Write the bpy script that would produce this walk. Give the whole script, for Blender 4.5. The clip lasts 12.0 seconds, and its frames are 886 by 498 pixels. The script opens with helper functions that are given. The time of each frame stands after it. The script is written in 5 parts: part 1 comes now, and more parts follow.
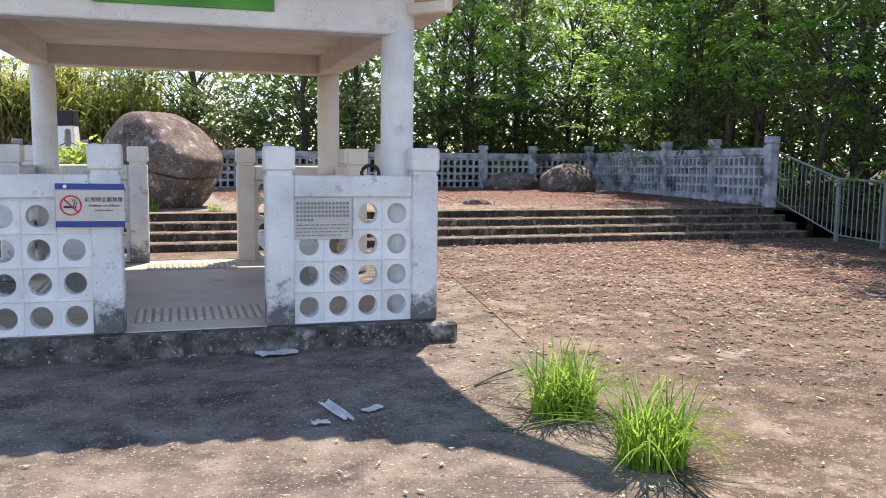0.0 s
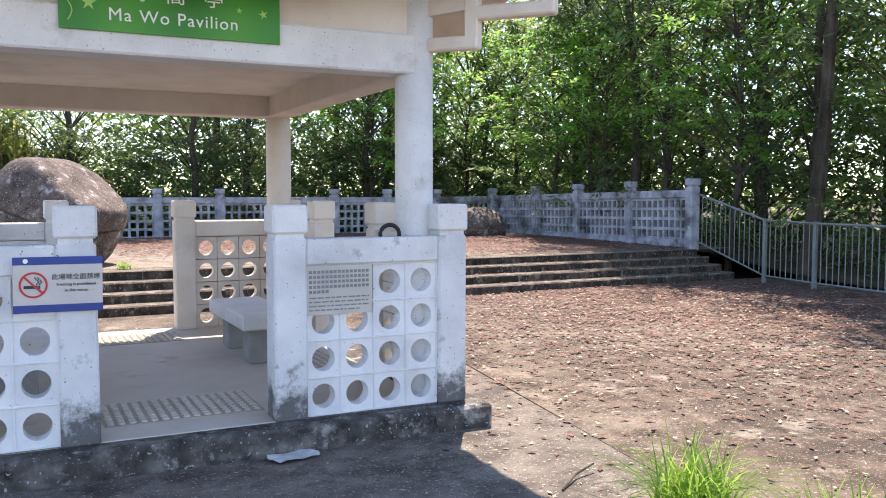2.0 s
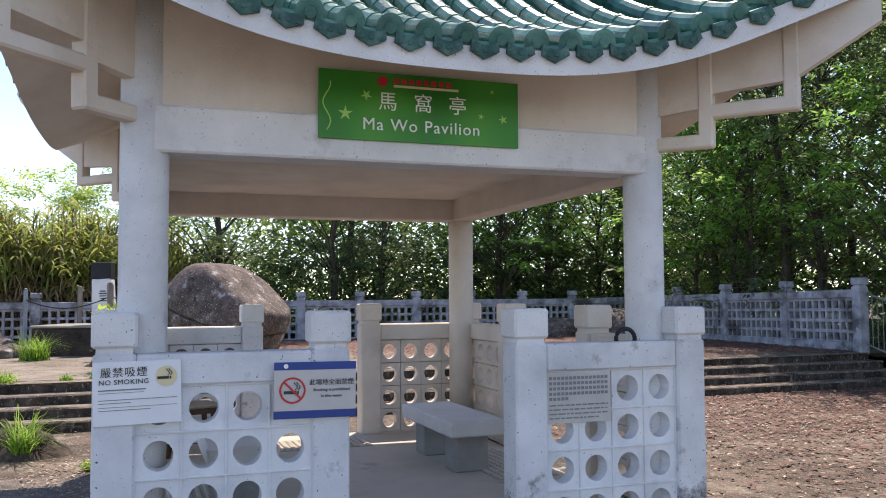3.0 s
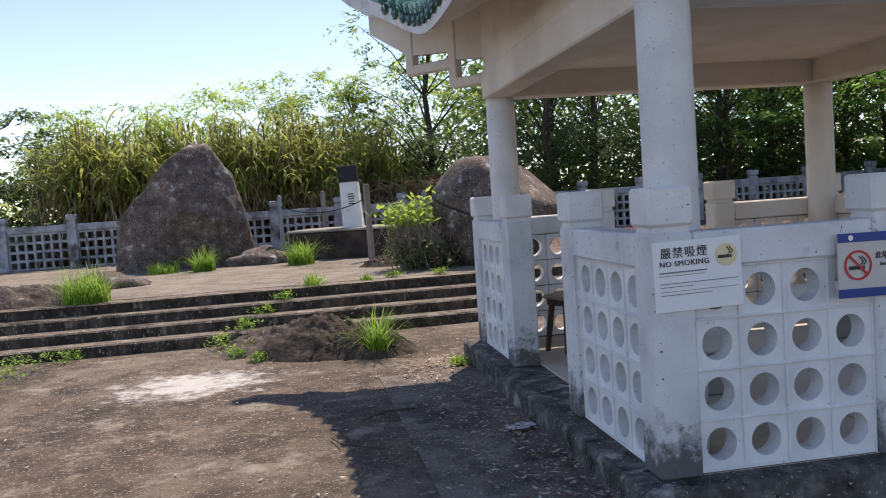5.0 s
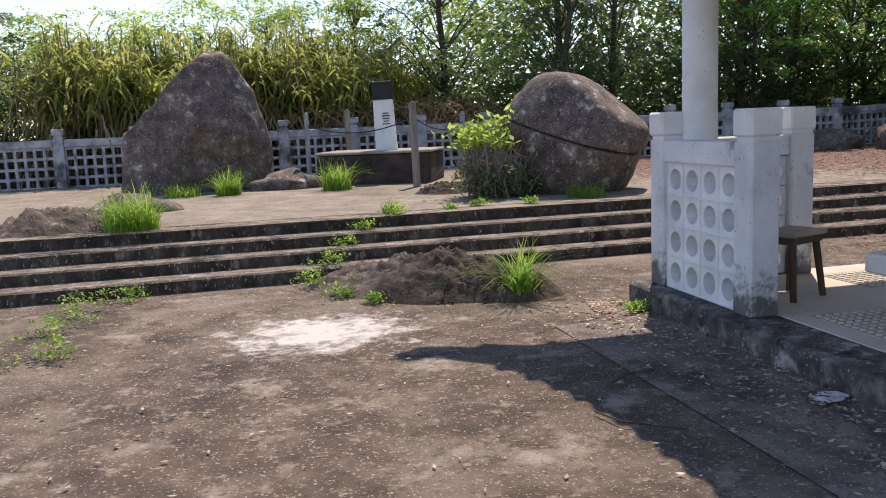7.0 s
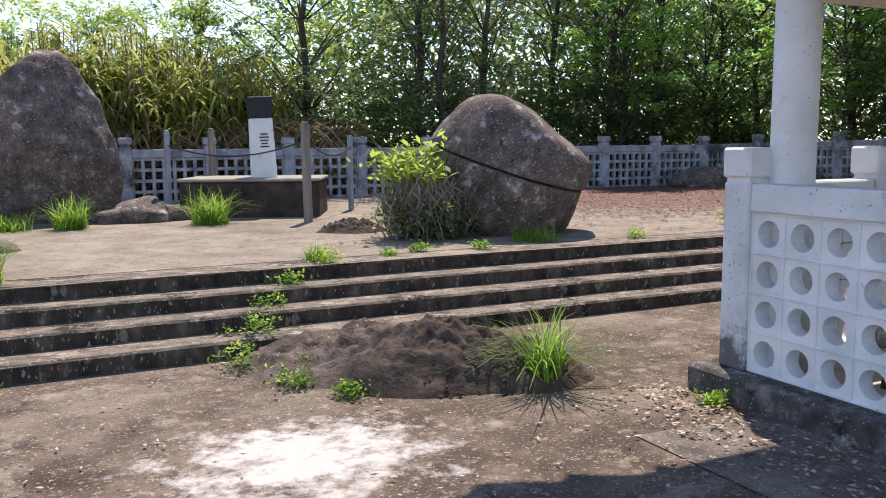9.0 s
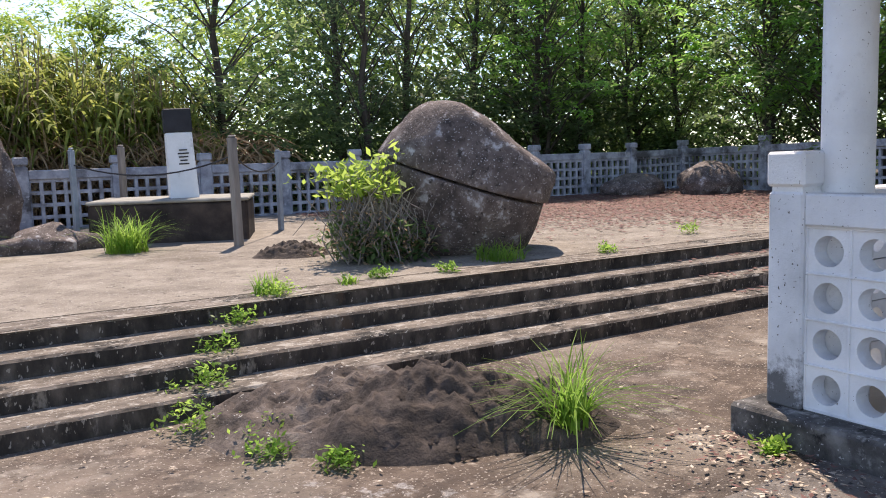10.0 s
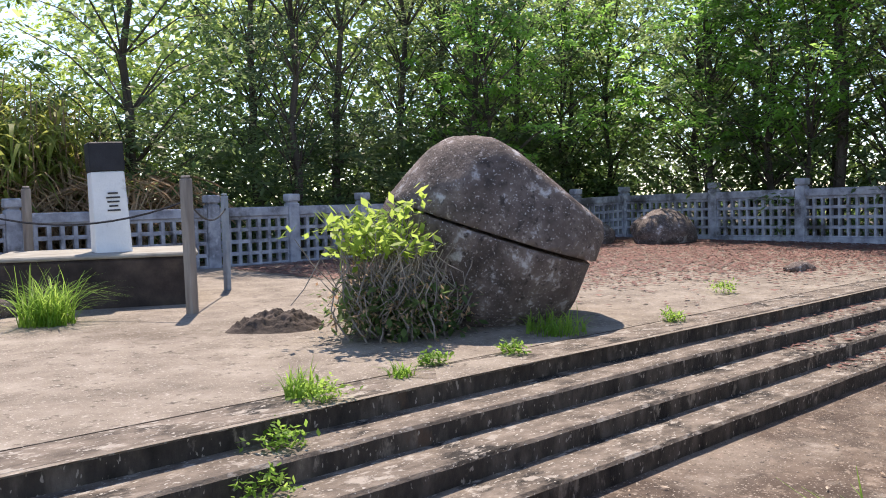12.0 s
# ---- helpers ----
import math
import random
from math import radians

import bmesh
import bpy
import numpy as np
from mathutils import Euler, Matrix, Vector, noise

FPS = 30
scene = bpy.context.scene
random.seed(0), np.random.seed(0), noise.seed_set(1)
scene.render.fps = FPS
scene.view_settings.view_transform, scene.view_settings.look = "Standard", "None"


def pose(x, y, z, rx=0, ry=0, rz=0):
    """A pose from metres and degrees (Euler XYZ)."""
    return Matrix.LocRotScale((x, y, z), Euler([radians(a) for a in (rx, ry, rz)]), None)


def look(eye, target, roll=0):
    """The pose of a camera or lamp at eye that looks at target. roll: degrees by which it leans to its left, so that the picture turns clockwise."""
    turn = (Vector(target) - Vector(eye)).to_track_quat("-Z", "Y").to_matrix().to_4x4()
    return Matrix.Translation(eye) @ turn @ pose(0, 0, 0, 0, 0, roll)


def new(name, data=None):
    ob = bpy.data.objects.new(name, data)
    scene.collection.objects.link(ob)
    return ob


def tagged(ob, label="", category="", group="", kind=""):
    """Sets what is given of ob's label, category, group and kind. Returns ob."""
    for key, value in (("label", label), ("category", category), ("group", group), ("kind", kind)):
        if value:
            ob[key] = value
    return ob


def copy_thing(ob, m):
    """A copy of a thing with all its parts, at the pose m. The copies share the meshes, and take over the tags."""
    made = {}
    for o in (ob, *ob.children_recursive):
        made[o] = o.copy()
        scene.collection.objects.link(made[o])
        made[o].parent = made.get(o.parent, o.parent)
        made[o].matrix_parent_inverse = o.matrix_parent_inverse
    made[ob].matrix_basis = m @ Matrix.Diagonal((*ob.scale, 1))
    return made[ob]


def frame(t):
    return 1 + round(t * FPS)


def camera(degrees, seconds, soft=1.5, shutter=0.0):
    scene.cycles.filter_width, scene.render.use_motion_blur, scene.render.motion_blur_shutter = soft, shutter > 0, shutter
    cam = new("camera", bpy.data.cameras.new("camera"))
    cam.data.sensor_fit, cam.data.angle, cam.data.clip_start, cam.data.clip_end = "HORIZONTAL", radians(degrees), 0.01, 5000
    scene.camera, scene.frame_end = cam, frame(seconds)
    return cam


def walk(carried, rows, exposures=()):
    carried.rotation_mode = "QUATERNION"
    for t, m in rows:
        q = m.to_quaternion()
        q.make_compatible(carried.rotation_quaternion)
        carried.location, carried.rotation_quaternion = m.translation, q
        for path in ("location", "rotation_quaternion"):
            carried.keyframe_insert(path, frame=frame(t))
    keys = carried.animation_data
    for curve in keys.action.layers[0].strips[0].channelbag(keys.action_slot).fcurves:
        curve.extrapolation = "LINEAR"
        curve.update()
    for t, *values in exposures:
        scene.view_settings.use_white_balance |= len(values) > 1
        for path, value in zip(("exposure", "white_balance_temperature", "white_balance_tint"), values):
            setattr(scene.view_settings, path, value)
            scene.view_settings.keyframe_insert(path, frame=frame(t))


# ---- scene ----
cam = camera(55.4, 12.0, soft=1.0)
METRES, EYE, TILT, LEAN, TURN = 12.0, 1.42, 1.2, 0.0, -17.7
ROWS = [
    (0.0, 0.0, 0.0, 0.0, 0.09, -7.68, -0.68),
    (0.5, -0.0161, 0.0266, 0.0021, -3.83, -7.3, 1.43),
    (1.0, -0.0372, 0.0491, 0.0003, -5.89, -6.98, 1.53),
    (1.5, -0.059, 0.0695, 0.003, -8.25, -6.57, 0.02),
    (2.0, -0.0898, 0.0799, 0.0067, -9.26, -4.93, -0.22),
    (2.5, -0.1214, 0.0912, 0.0073, -7.09, -0.07, 0.35),
    (3.0, -0.1548, 0.0974, 0.0074, -2.16, 1.95, 0.28),
    (3.5, -0.1947, 0.0994, 0.0064, 1.84, 1.93, 0.55),
    (5.5, -0.358, 0.1507, 0.0008, 7.82, -6.25, 4.29),
    (6.0, -0.3988, 0.1684, 0.0003, 5.7, -6.96, 3.91),
    (6.5, -0.4371, 0.1923, -0.0021, 4.76, -8.92, 3.3),
    (8.5, -0.566, 0.3357, -0.0042, -5.09, -9.81, -0.09),
    (9.0, -0.5803, 0.3775, -0.0025, -9.03, -8.26, 0.22),
    (9.5, -0.5974, 0.4175, -0.0017, -12.28, -7.68, 0.43),
    (10.0, -0.6075, 0.4572, -0.0038, -15.56, -7.54, 1.35),
    (10.5, -0.621, 0.4985, -0.0041, -17.4, -6.44, 1.5),
    (11.0, -0.6382, 0.5377, -0.0032, -21.6, -5.63, 1.48),
    (11.5, -0.6497, 0.5848, -0.0032, -23.04, -5.3, 0.94),
    (12.0, -0.6674, 0.6272, -0.0031, -23.85, -4.67, 0.75),
]
walk(cam, [(t, pose(0, 0, EYE, TILT, LEAN, TURN) @ pose(METRES * x, METRES * y, METRES * z, 90 + pitch, roll, yaw)) for t, x, y, z, yaw, pitch, roll in ROWS],
     [(t, e, k, 19) for t, e, k in ((0.0, 1.58, 7900), (0.5, 1.7, 7800), (1.5, 1.8, 7700), (2.0, 1.8, 7500), (2.5, 1.8, 7500), (3.0, 1.17, 7450), (3.5, 0.74, 7450), (6.0, 0.82, 7650), (8.5, 1.05, 7450), (12.0, 1.29, 7250))])

# ---- light ----
SUN = Vector((0.29, 0.48, 1.0)).normalized()
world = bpy.data.worlds.new("sky")
scene.world = world
world.use_nodes = True
wn = world.node_tree.nodes
sky = wn.new("ShaderNodeTexSky")
sky.sky_type = "NISHITA"
sky.sun_disc = False
sky.sun_elevation = math.asin(SUN.z)
sky.sun_rotation = math.atan2(SUN.x, SUN.y)
sky.altitude = 3000
sky.air_density, sky.dust_density, sky.ozone_density = 1.0, 0.05, 1.0
wn["Background"].inputs["Strength"].default_value = 0.15
world.node_tree.links.new(sky.outputs[0], wn["Background"].inputs[0])
lamp = bpy.data.lights.new("sun", "SUN")
lamp.energy, lamp.angle, lamp.color = 3.05, radians(0.6), (1.0, 0.95, 0.87)
sun = new("sun", lamp)
sun.matrix_world = look(SUN * 60, (0, 0, 0))

# ---- materials ----
def material(name, colors, scale=4.0, detail=8.0, rough=0.85, bump=0.3, bump_scale=40.0, metal=0.0, spots=None, stain=None, spec=0.3, stretch=(1, 1, 1), per_object=0.0):
    """colors: stops of a noise ramp. spots: (colour, scale, threshold) fine specks. stain: (colour, scale, low, high) larger blotches."""
    m = bpy.data.materials.new(name)
    m.use_nodes = True
    nt = m.node_tree
    N, L = nt.nodes, nt.links
    b = N["Principled BSDF"]
    b.inputs["Metallic"].default_value = metal
    b.inputs["Specular IOR Level"].default_value = spec
    geo = N.new("ShaderNodeNewGeometry")
    mp = N.new("ShaderNodeMapping")
    mp.inputs["Scale"].default_value = stretch
    L.new(geo.outputs["Position"], mp.inputs[0])

    def noise_node(sc, de, ro=0.6):
        n = N.new("ShaderNodeTexNoise")
        n.inputs["Scale"].default_value, n.inputs["Detail"].default_value, n.inputs["Roughness"].default_value = sc, de, ro
        L.new(mp.outputs[0], n.inputs["Vector"])
        return n

    def mix(fac, a, c):
        x = N.new("ShaderNodeMix")
        x.data_type = "RGBA"
        L.new(fac, x.inputs[0])
        L.new(a, x.inputs[6])
        x.inputs[7].default_value = (*c, 1)
        return x.outputs[2]

    def steps(src, lo, hi):
        x = N.new("ShaderNodeMapRange")
        L.new(src, x.inputs[0])
        x.inputs[1].default_value, x.inputs[2].default_value = lo, hi
        return x.outputs[0]

    base = noise_node(scale, detail)
    ramp = N.new("ShaderNodeValToRGB")
    L.new(base.outputs["Fac"], ramp.inputs[0])
    n = len(colors)
    while len(ramp.color_ramp.elements) < n:
        ramp.color_ramp.elements.new(0.5)
    for i, c in enumerate(colors):
        e = ramp.color_ramp.elements[i]
        e.position = 0.3 + 0.4 * i / max(1, n - 1)
        e.color = (*c, 1)
    out = ramp.outputs[0]
    if stain:
        for c, sc, lo, hi in stain:
            s = noise_node(sc, 6.0, 0.65)
            out = mix(steps(s.outputs["Fac"], lo, hi), out, c)
    if spots:
        c, sc, th = spots
        v = noise_node(sc, 2.0, 0.5)
        out = mix(steps(v.outputs["Fac"], th, th + 0.03), out, c)
    if per_object:
        info = N.new("ShaderNodeObjectInfo")
        hsv = N.new("ShaderNodeHueSaturation")
        L.new(steps(info.outputs["Random"], 0, 1), hsv.inputs["Fac"])
        mr = N.new("ShaderNodeMapRange")
        L.new(info.outputs["Random"], mr.inputs[0])
        mr.inputs[3].default_value, mr.inputs[4].default_value = 1 - per_object, 1 + per_object
        L.new(mr.outputs[0], hsv.inputs["Value"])
        hsv.inputs["Fac"].default_value = 1
        L.new(out, hsv.inputs["Color"])
        for l in list(hsv.inputs["Fac"].links):
            L.remove(l)
        out = hsv.outputs[0]
    L.new(out, b.inputs["Base Color"])
    rn = steps(base.outputs["Fac"], 0.2, 0.8)
    rr = N.new("ShaderNodeMapRange")
    L.new(rn, rr.inputs[0])
    rr.inputs[3].default_value, rr.inputs[4].default_value = max(0.05, rough - 0.08), min(1, rough + 0.08)
    L.new(rr.outputs[0], b.inputs["Roughness"])
    if bump:
        bn = noise_node(bump_scale, 6.0, 0.65)
        bp = N.new("ShaderNodeBump")
        bp.inputs["Strength"].default_value, bp.inputs["Distance"].default_value = bump, 0.02
        L.new(bn.outputs["Fac"], bp.inputs["Height"])
        L.new(bp.outputs[0], b.inputs["Normal"])
    return m


def leafy(name, colors, scale=0.6, translucent=0.55, rough=0.45):
    """Leaf material: noise-varied colour, diffuse and translucent."""
    m = material(name, colors, scale=scale, detail=6.0, rough=rough, bump=0, spec=0.2)
    nt = m.node_tree
    b = nt.nodes["Principled BSDF"]
    tr = nt.nodes.new("ShaderNodeBsdfTranslucent")
    mx = nt.nodes.new("ShaderNodeMixShader")
    mx.inputs[0].default_value = translucent
    hs = nt.nodes.new("ShaderNodeHueSaturation")
    hs.inputs["Hue"].default_value, hs.inputs["Saturation"].default_value, hs.inputs["Value"].default_value = 0.482, 0.92, 1.9
    nt.links.new(b.inputs["Base Color"].links[0].from_socket, hs.inputs["Color"])
    nt.links.new(hs.outputs[0], tr.inputs["Color"])
    nt.links.new(b.outputs[0], mx.inputs[1])
    nt.links.new(tr.outputs[0], mx.inputs[2])
    nt.links.new(mx.outputs[0], nt.nodes["Material Output"].inputs["Surface"])
    return m


M_PAVE = material("weathered_concrete", [(0.04, 0.028, 0.021), (0.10, 0.073, 0.055), (0.185, 0.142, 0.11)], scale=3.2, detail=15, bump=0.8, bump_scale=45,
                  stain=[((0.27, 0.225, 0.18), 0.55, 0.50, 0.72), ((0.05, 0.038, 0.03), 0.9, 0.53, 0.66), ((0.30, 0.26, 0.215), 1.9, 0.57, 0.68), ((0.24, 0.19, 0.148), 4.5, 0.58, 0.68), ((0.27, 0.22, 0.175), 14.0, 0.58, 0.66), ((0.04, 0.032, 0.027), 24.0, 0.58, 0.68)], spots=((0.36, 0.31, 0.26), 60, 0.635))
M_APRON = material("grey_apron_concrete", [(0.068, 0.056, 0.048), (0.16, 0.137, 0.117), (0.265, 0.232, 0.20)], scale=3.6, detail=15, bump=0.8, bump_scale=45,
                   stain=[((0.2, 0.175, 0.148), 0.7, 0.55, 0.75), ((0.058, 0.05, 0.045), 1.6, 0.52, 0.66), ((0.21, 0.18, 0.152), 5.0, 0.58, 0.68), ((0.25, 0.22, 0.19), 15.0, 0.58, 0.66), ((0.04, 0.035, 0.032), 24.0, 0.58, 0.68)], spots=((0.42, 0.39, 0.35), 60, 0.645))


def spill(m, cx, cy, rx, ry, color):
    """A pale cement spill with a ragged outline, dried onto the concrete."""
    nt = m.node_tree
    N, L = nt.nodes, nt.links
    b = N["Principled BSDF"]
    src = b.inputs["Base Color"].links[0].from_socket
    g = N.new("ShaderNodeNewGeometry")
    mp = N.new("ShaderNodeMapping")
    mp.inputs["Location"].default_value = (-cx / rx, -cy / ry, 0)
    mp.inputs["Scale"].default_value = (1 / rx, 1 / ry, 0)
    L.new(g.outputs["Position"], mp.inputs[0])
    ln = N.new("ShaderNodeVectorMath")
    ln.operation = "LENGTH"
    L.new(mp.outputs[0], ln.inputs[0])
    n = N.new("ShaderNodeTexNoise")
    n.inputs["Scale"].default_value, n.inputs["Detail"].default_value, n.inputs["Roughness"].default_value = 5.5, 12.0, 0.72
    L.new(g.outputs["Position"], n.inputs["Vector"])
    ma = N.new("ShaderNodeMath")
    ma.operation = "MULTIPLY_ADD"
    L.new(n.outputs["Fac"], ma.inputs[0])
    ma.inputs[1].default_value = -3.4
    L.new(ln.outputs["Value"], ma.inputs[2])
    mr = N.new("ShaderNodeMapRange")
    L.new(ma.outputs[0], mr.inputs[0])
    mr.inputs[1].default_value, mr.inputs[2].default_value, mr.inputs[3].default_value, mr.inputs[4].default_value = -1.35, -0.75, 0.9, 0.0
    mx = N.new("ShaderNodeMix")
    mx.data_type = "RGBA"
    L.new(mr.outputs[0], mx.inputs[0])
    L.new(src, mx.inputs[6])
    mx.inputs[7].default_value = (*color, 1)
    L.new(mx.outputs[2], b.inputs["Base Color"])


spill(M_PAVE, -4.1, 10.25, 0.75, 0.62, (0.60, 0.585, 0.56))
M_TERR = material("terrace_concrete", [(0.15, 0.125, 0.10), (0.24, 0.205, 0.165), (0.33, 0.29, 0.24)], scale=2.6, detail=15, bump=0.8, bump_scale=40,
                  stain=[((0.12, 0.095, 0.07), 0.6, 0.55, 0.72), ((0.09, 0.075, 0.06), 12.0, 0.57, 0.68), ((0.40, 0.36, 0.31), 20.0, 0.6, 0.68)], stretch=(1, 1.0, 1), spots=((0.42, 0.38, 0.33), 55, 0.64))
M_STEP = material("mossy_step_concrete", [(0.07, 0.056, 0.044), (0.17, 0.14, 0.112), (0.29, 0.245, 0.20)], scale=8.0, detail=15, bump=0.9, bump_scale=40,
                  stain=[((0.03, 0.026, 0.022), 3.2, 0.53, 0.62), ((0.34, 0.305, 0.26), 11.0, 0.57, 0.63)], stretch=(0.6, 1, 1), spots=((0.42, 0.39, 0.34), 55, 0.64))
# Much darker mix than the treads; the joints use it too.
M_RISER = material("dark_riser_concrete", [(0.014, 0.012, 0.010), (0.055, 0.046, 0.038), (0.14, 0.118, 0.097)], scale=7.0, detail=15, bump=0.9, bump_scale=40,
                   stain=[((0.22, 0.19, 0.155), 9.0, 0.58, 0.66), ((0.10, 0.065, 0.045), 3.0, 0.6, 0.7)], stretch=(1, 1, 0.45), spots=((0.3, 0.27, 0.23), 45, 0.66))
M_WHITE = material("speckled_white_plaster", [(0.60, 0.60, 0.60), (0.72, 0.72, 0.71), (0.80, 0.80, 0.79)], scale=2.5, detail=10, bump=0.35, bump_scale=70,
                   spots=((0.16, 0.15, 0.14), 85, 0.70), stain=[((0.40, 0.39, 0.37), 3.0, 0.60, 0.78)])
M_CREAM = material("cream_painted_concrete", [(0.58, 0.51, 0.43), (0.68, 0.61, 0.53), (0.75, 0.69, 0.61)], scale=1.8, detail=10, bump=0.2, bump_scale=60,
                   spots=((0.30, 0.26, 0.22), 80, 0.735), stain=[((0.52, 0.45, 0.37), 1.5, 0.6, 0.8)])
M_BLOCK = material("white_breeze_block", [(0.62, 0.63, 0.64), (0.74, 0.75, 0.76), (0.82, 0.82, 0.82)], scale=4.0, detail=8, bump=0.25, bump_scale=70,
                   spots=((0.25, 0.24, 0.22), 50, 0.72), per_object=0.05)
M_PLINTH = material("blackened_plinth", [(0.025, 0.023, 0.021), (0.09, 0.084, 0.078), (0.24, 0.23, 0.215)], scale=7.0, detail=15, bump=0.8, bump_scale=45,
                    stain=[((0.42, 0.40, 0.375), 5.0, 0.57, 0.68), ((0.018, 0.017, 0.016), 8.0, 0.57, 0.66)], spots=((0.4, 0.38, 0.36), 50, 0.66))
M_FLOOR = material("pavilion_floor", [(0.46, 0.42, 0.36), (0.55, 0.505, 0.44), (0.61, 0.57, 0.50)], scale=1.5, detail=8, bump=0.15, bump_scale=50, stain=[((0.26, 0.23, 0.2), 2.0, 0.6, 0.78)])
M_TACT = material("dark_ribbed_tile", [(0.34, 0.30, 0.25), (0.45, 0.41, 0.34)], scale=5, bump=0.2, per_object=0.1)
M_TILE = material("green_glazed_tile", [(0.012, 0.075, 0.065), (0.035, 0.16, 0.13), (0.11, 0.28, 0.235)], scale=5.0, detail=8, rough=0.32, bump=0.15, bump_scale=30, spec=0.55,
                  stain=[((0.03, 0.06, 0.05), 6.0, 0.6, 0.75)], per_object=0.12)
M_DRIP = material("weathered_drip_tile", [(0.015, 0.05, 0.042), (0.035, 0.11, 0.09), (0.11, 0.20, 0.17)], scale=14, detail=8, rough=0.5, bump=0.4, bump_scale=60, per_object=0.2)
M_TILEBED = material("roof_mortar", [(0.10, 0.12, 0.11), (0.2, 0.24, 0.22)], scale=4)
M_ROCK = material("lichened_boulder", [(0.055, 0.043, 0.038), (0.13, 0.102, 0.09), (0.23, 0.188, 0.168)], scale=5.0, detail=15, bump=1.0, bump_scale=22,
                  stain=[((0.045, 0.036, 0.032), 2.2, 0.53, 0.70), ((0.46, 0.45, 0.45), 5.0, 0.59, 0.67), ((0.13, 0.12, 0.07), 2.5, 0.64, 0.8), ((0.05, 0.04, 0.036), 13.0, 0.57, 0.66), ((0.33, 0.28, 0.255), 16.0, 0.6, 0.68)], spots=((0.40, 0.37, 0.36), 55, 0.645))
M_SOIL = material("dark_crumbly_soil", [(0.024, 0.018, 0.015), (0.058, 0.044, 0.036), (0.11, 0.085, 0.07)], scale=9, detail=14, bump=1.0, bump_scale=22)
M_EARTH = material("forest_soil", [(0.035, 0.028, 0.018), (0.07, 0.055, 0.035), (0.12, 0.09, 0.055)], scale=1.2, detail=12, bump=0.8, bump_scale=12)
M_FENCE = material("weathered_blue_grey_concrete", [(0.19, 0.20, 0.23), (0.35, 0.37, 0.41), (0.49, 0.515, 0.56)], scale=4.5, detail=12, bump=0.4, bump_scale=40,
                   stain=[((0.09, 0.088, 0.09), 1.8, 0.5, 0.66), ((0.5, 0.52, 0.55), 7, 0.6, 0.7)])
M_RAIL = material("galvanised_rail", [(0.16, 0.19, 0.18), (0.24, 0.28, 0.27)], scale=6, rough=0.5, bump=0.1, metal=0.3)
M_BARK = material("tree_bark", [(0.03, 0.024, 0.018), (0.075, 0.06, 0.046), (0.13, 0.11, 0.09)], scale=6, detail=10, bump=0.8, bump_scale=30, stretch=(1, 1, 0.25))
M_LEAF_A = leafy("broad_leaf_green", [(0.052, 0.10, 0.034), (0.10, 0.172, 0.056), (0.175, 0.27, 0.09)])
M_LEAF_B = leafy("dark_leaf_green", [(0.044, 0.078, 0.034), (0.088, 0.14, 0.058), (0.15, 0.21, 0.09)])
M_LEAF_C = leafy("fresh_leaf_green", [(0.08, 0.22, 0.03), (0.14, 0.34, 0.05), (0.22, 0.44, 0.08)])
M_LEAF_D = leafy("yellow_green_leaf", [(0.12, 0.20, 0.03), (0.22, 0.34, 0.05), (0.34, 0.46, 0.08)])
# Paler than the near leaves: sunlight in the depths is put into this green.
M_LEAF_FAR = leafy("far_leaf_painted_sunlit", [(0.13, 0.21, 0.06), (0.22, 0.32, 0.09), (0.34, 0.43, 0.15)], translucent=0.6)
M_GRASS = leafy("fresh_grass", [(0.07, 0.17, 0.02), (0.14, 0.28, 0.035), (0.24, 0.38, 0.06)], scale=4)
M_REED = leafy("reed_green", [(0.09, 0.13, 0.03), (0.19, 0.24, 0.05), (0.32, 0.35, 0.09)], scale=1.5, translucent=0.5)
M_STRAW = leafy("dry_straw", [(0.20, 0.13, 0.075), (0.36, 0.26, 0.15), (0.52, 0.41, 0.26)], scale=2.0, translucent=0.4)
M_LITTER = material("fallen_leaf", [(0.055, 0.02, 0.017), (0.13, 0.055, 0.045), (0.26, 0.14, 0.11)], scale=17, detail=3, rough=0.7, bump=0)
M_LITTER_PALE = material("pale_fallen_leaf", [(0.25, 0.17, 0.11), (0.42, 0.34, 0.25), (0.55, 0.48, 0.40)], scale=17, detail=3, rough=0.7, bump=0)
M_WOOD = material("old_stool_wood", [(0.05, 0.028, 0.016), (0.09, 0.05, 0.03), (0.14, 0.085, 0.05)], scale=7, stretch=(1, 1, 0.2), rough=0.6)
M_SEAT = material("worn_pale_seat", [(0.28, 0.22, 0.16), (0.42, 0.35, 0.27)], scale=6, rough=0.6)
M_STAKE = material("grey_timber_stake", [(0.13, 0.115, 0.10), (0.24, 0.215, 0.19), (0.33, 0.30, 0.27)], scale=9, stretch=(1, 1, 0.15))
M_METAL = material("dull_blue_grey_post", [(0.20, 0.24, 0.28), (0.32, 0.37, 0.41)], scale=6, rough=0.5)
M_BLACK = material("black_paint", [(0.012, 0.013, 0.016), (0.03, 0.032, 0.038)], scale=5, rough=0.6)
M_PILLAR = material("white_pillar_paint", [(0.66, 0.69, 0.70), (0.80, 0.82, 0.82)], scale=3, stain=[((0.4, 0.4, 0.38), 4, 0.64, 0.78)])
# Pedestal body, far darker than its top slab.
M_PED = material("dark_pedestal", [(0.018, 0.014, 0.012), (0.05, 0.038, 0.032), (0.10, 0.075, 0.06)], scale=3, detail=12, bump=0.8, bump_scale=15)
M_PEDTOP = material("pedestal_top", [(0.22, 0.21, 0.18), (0.36, 0.35, 0.31)], scale=4)
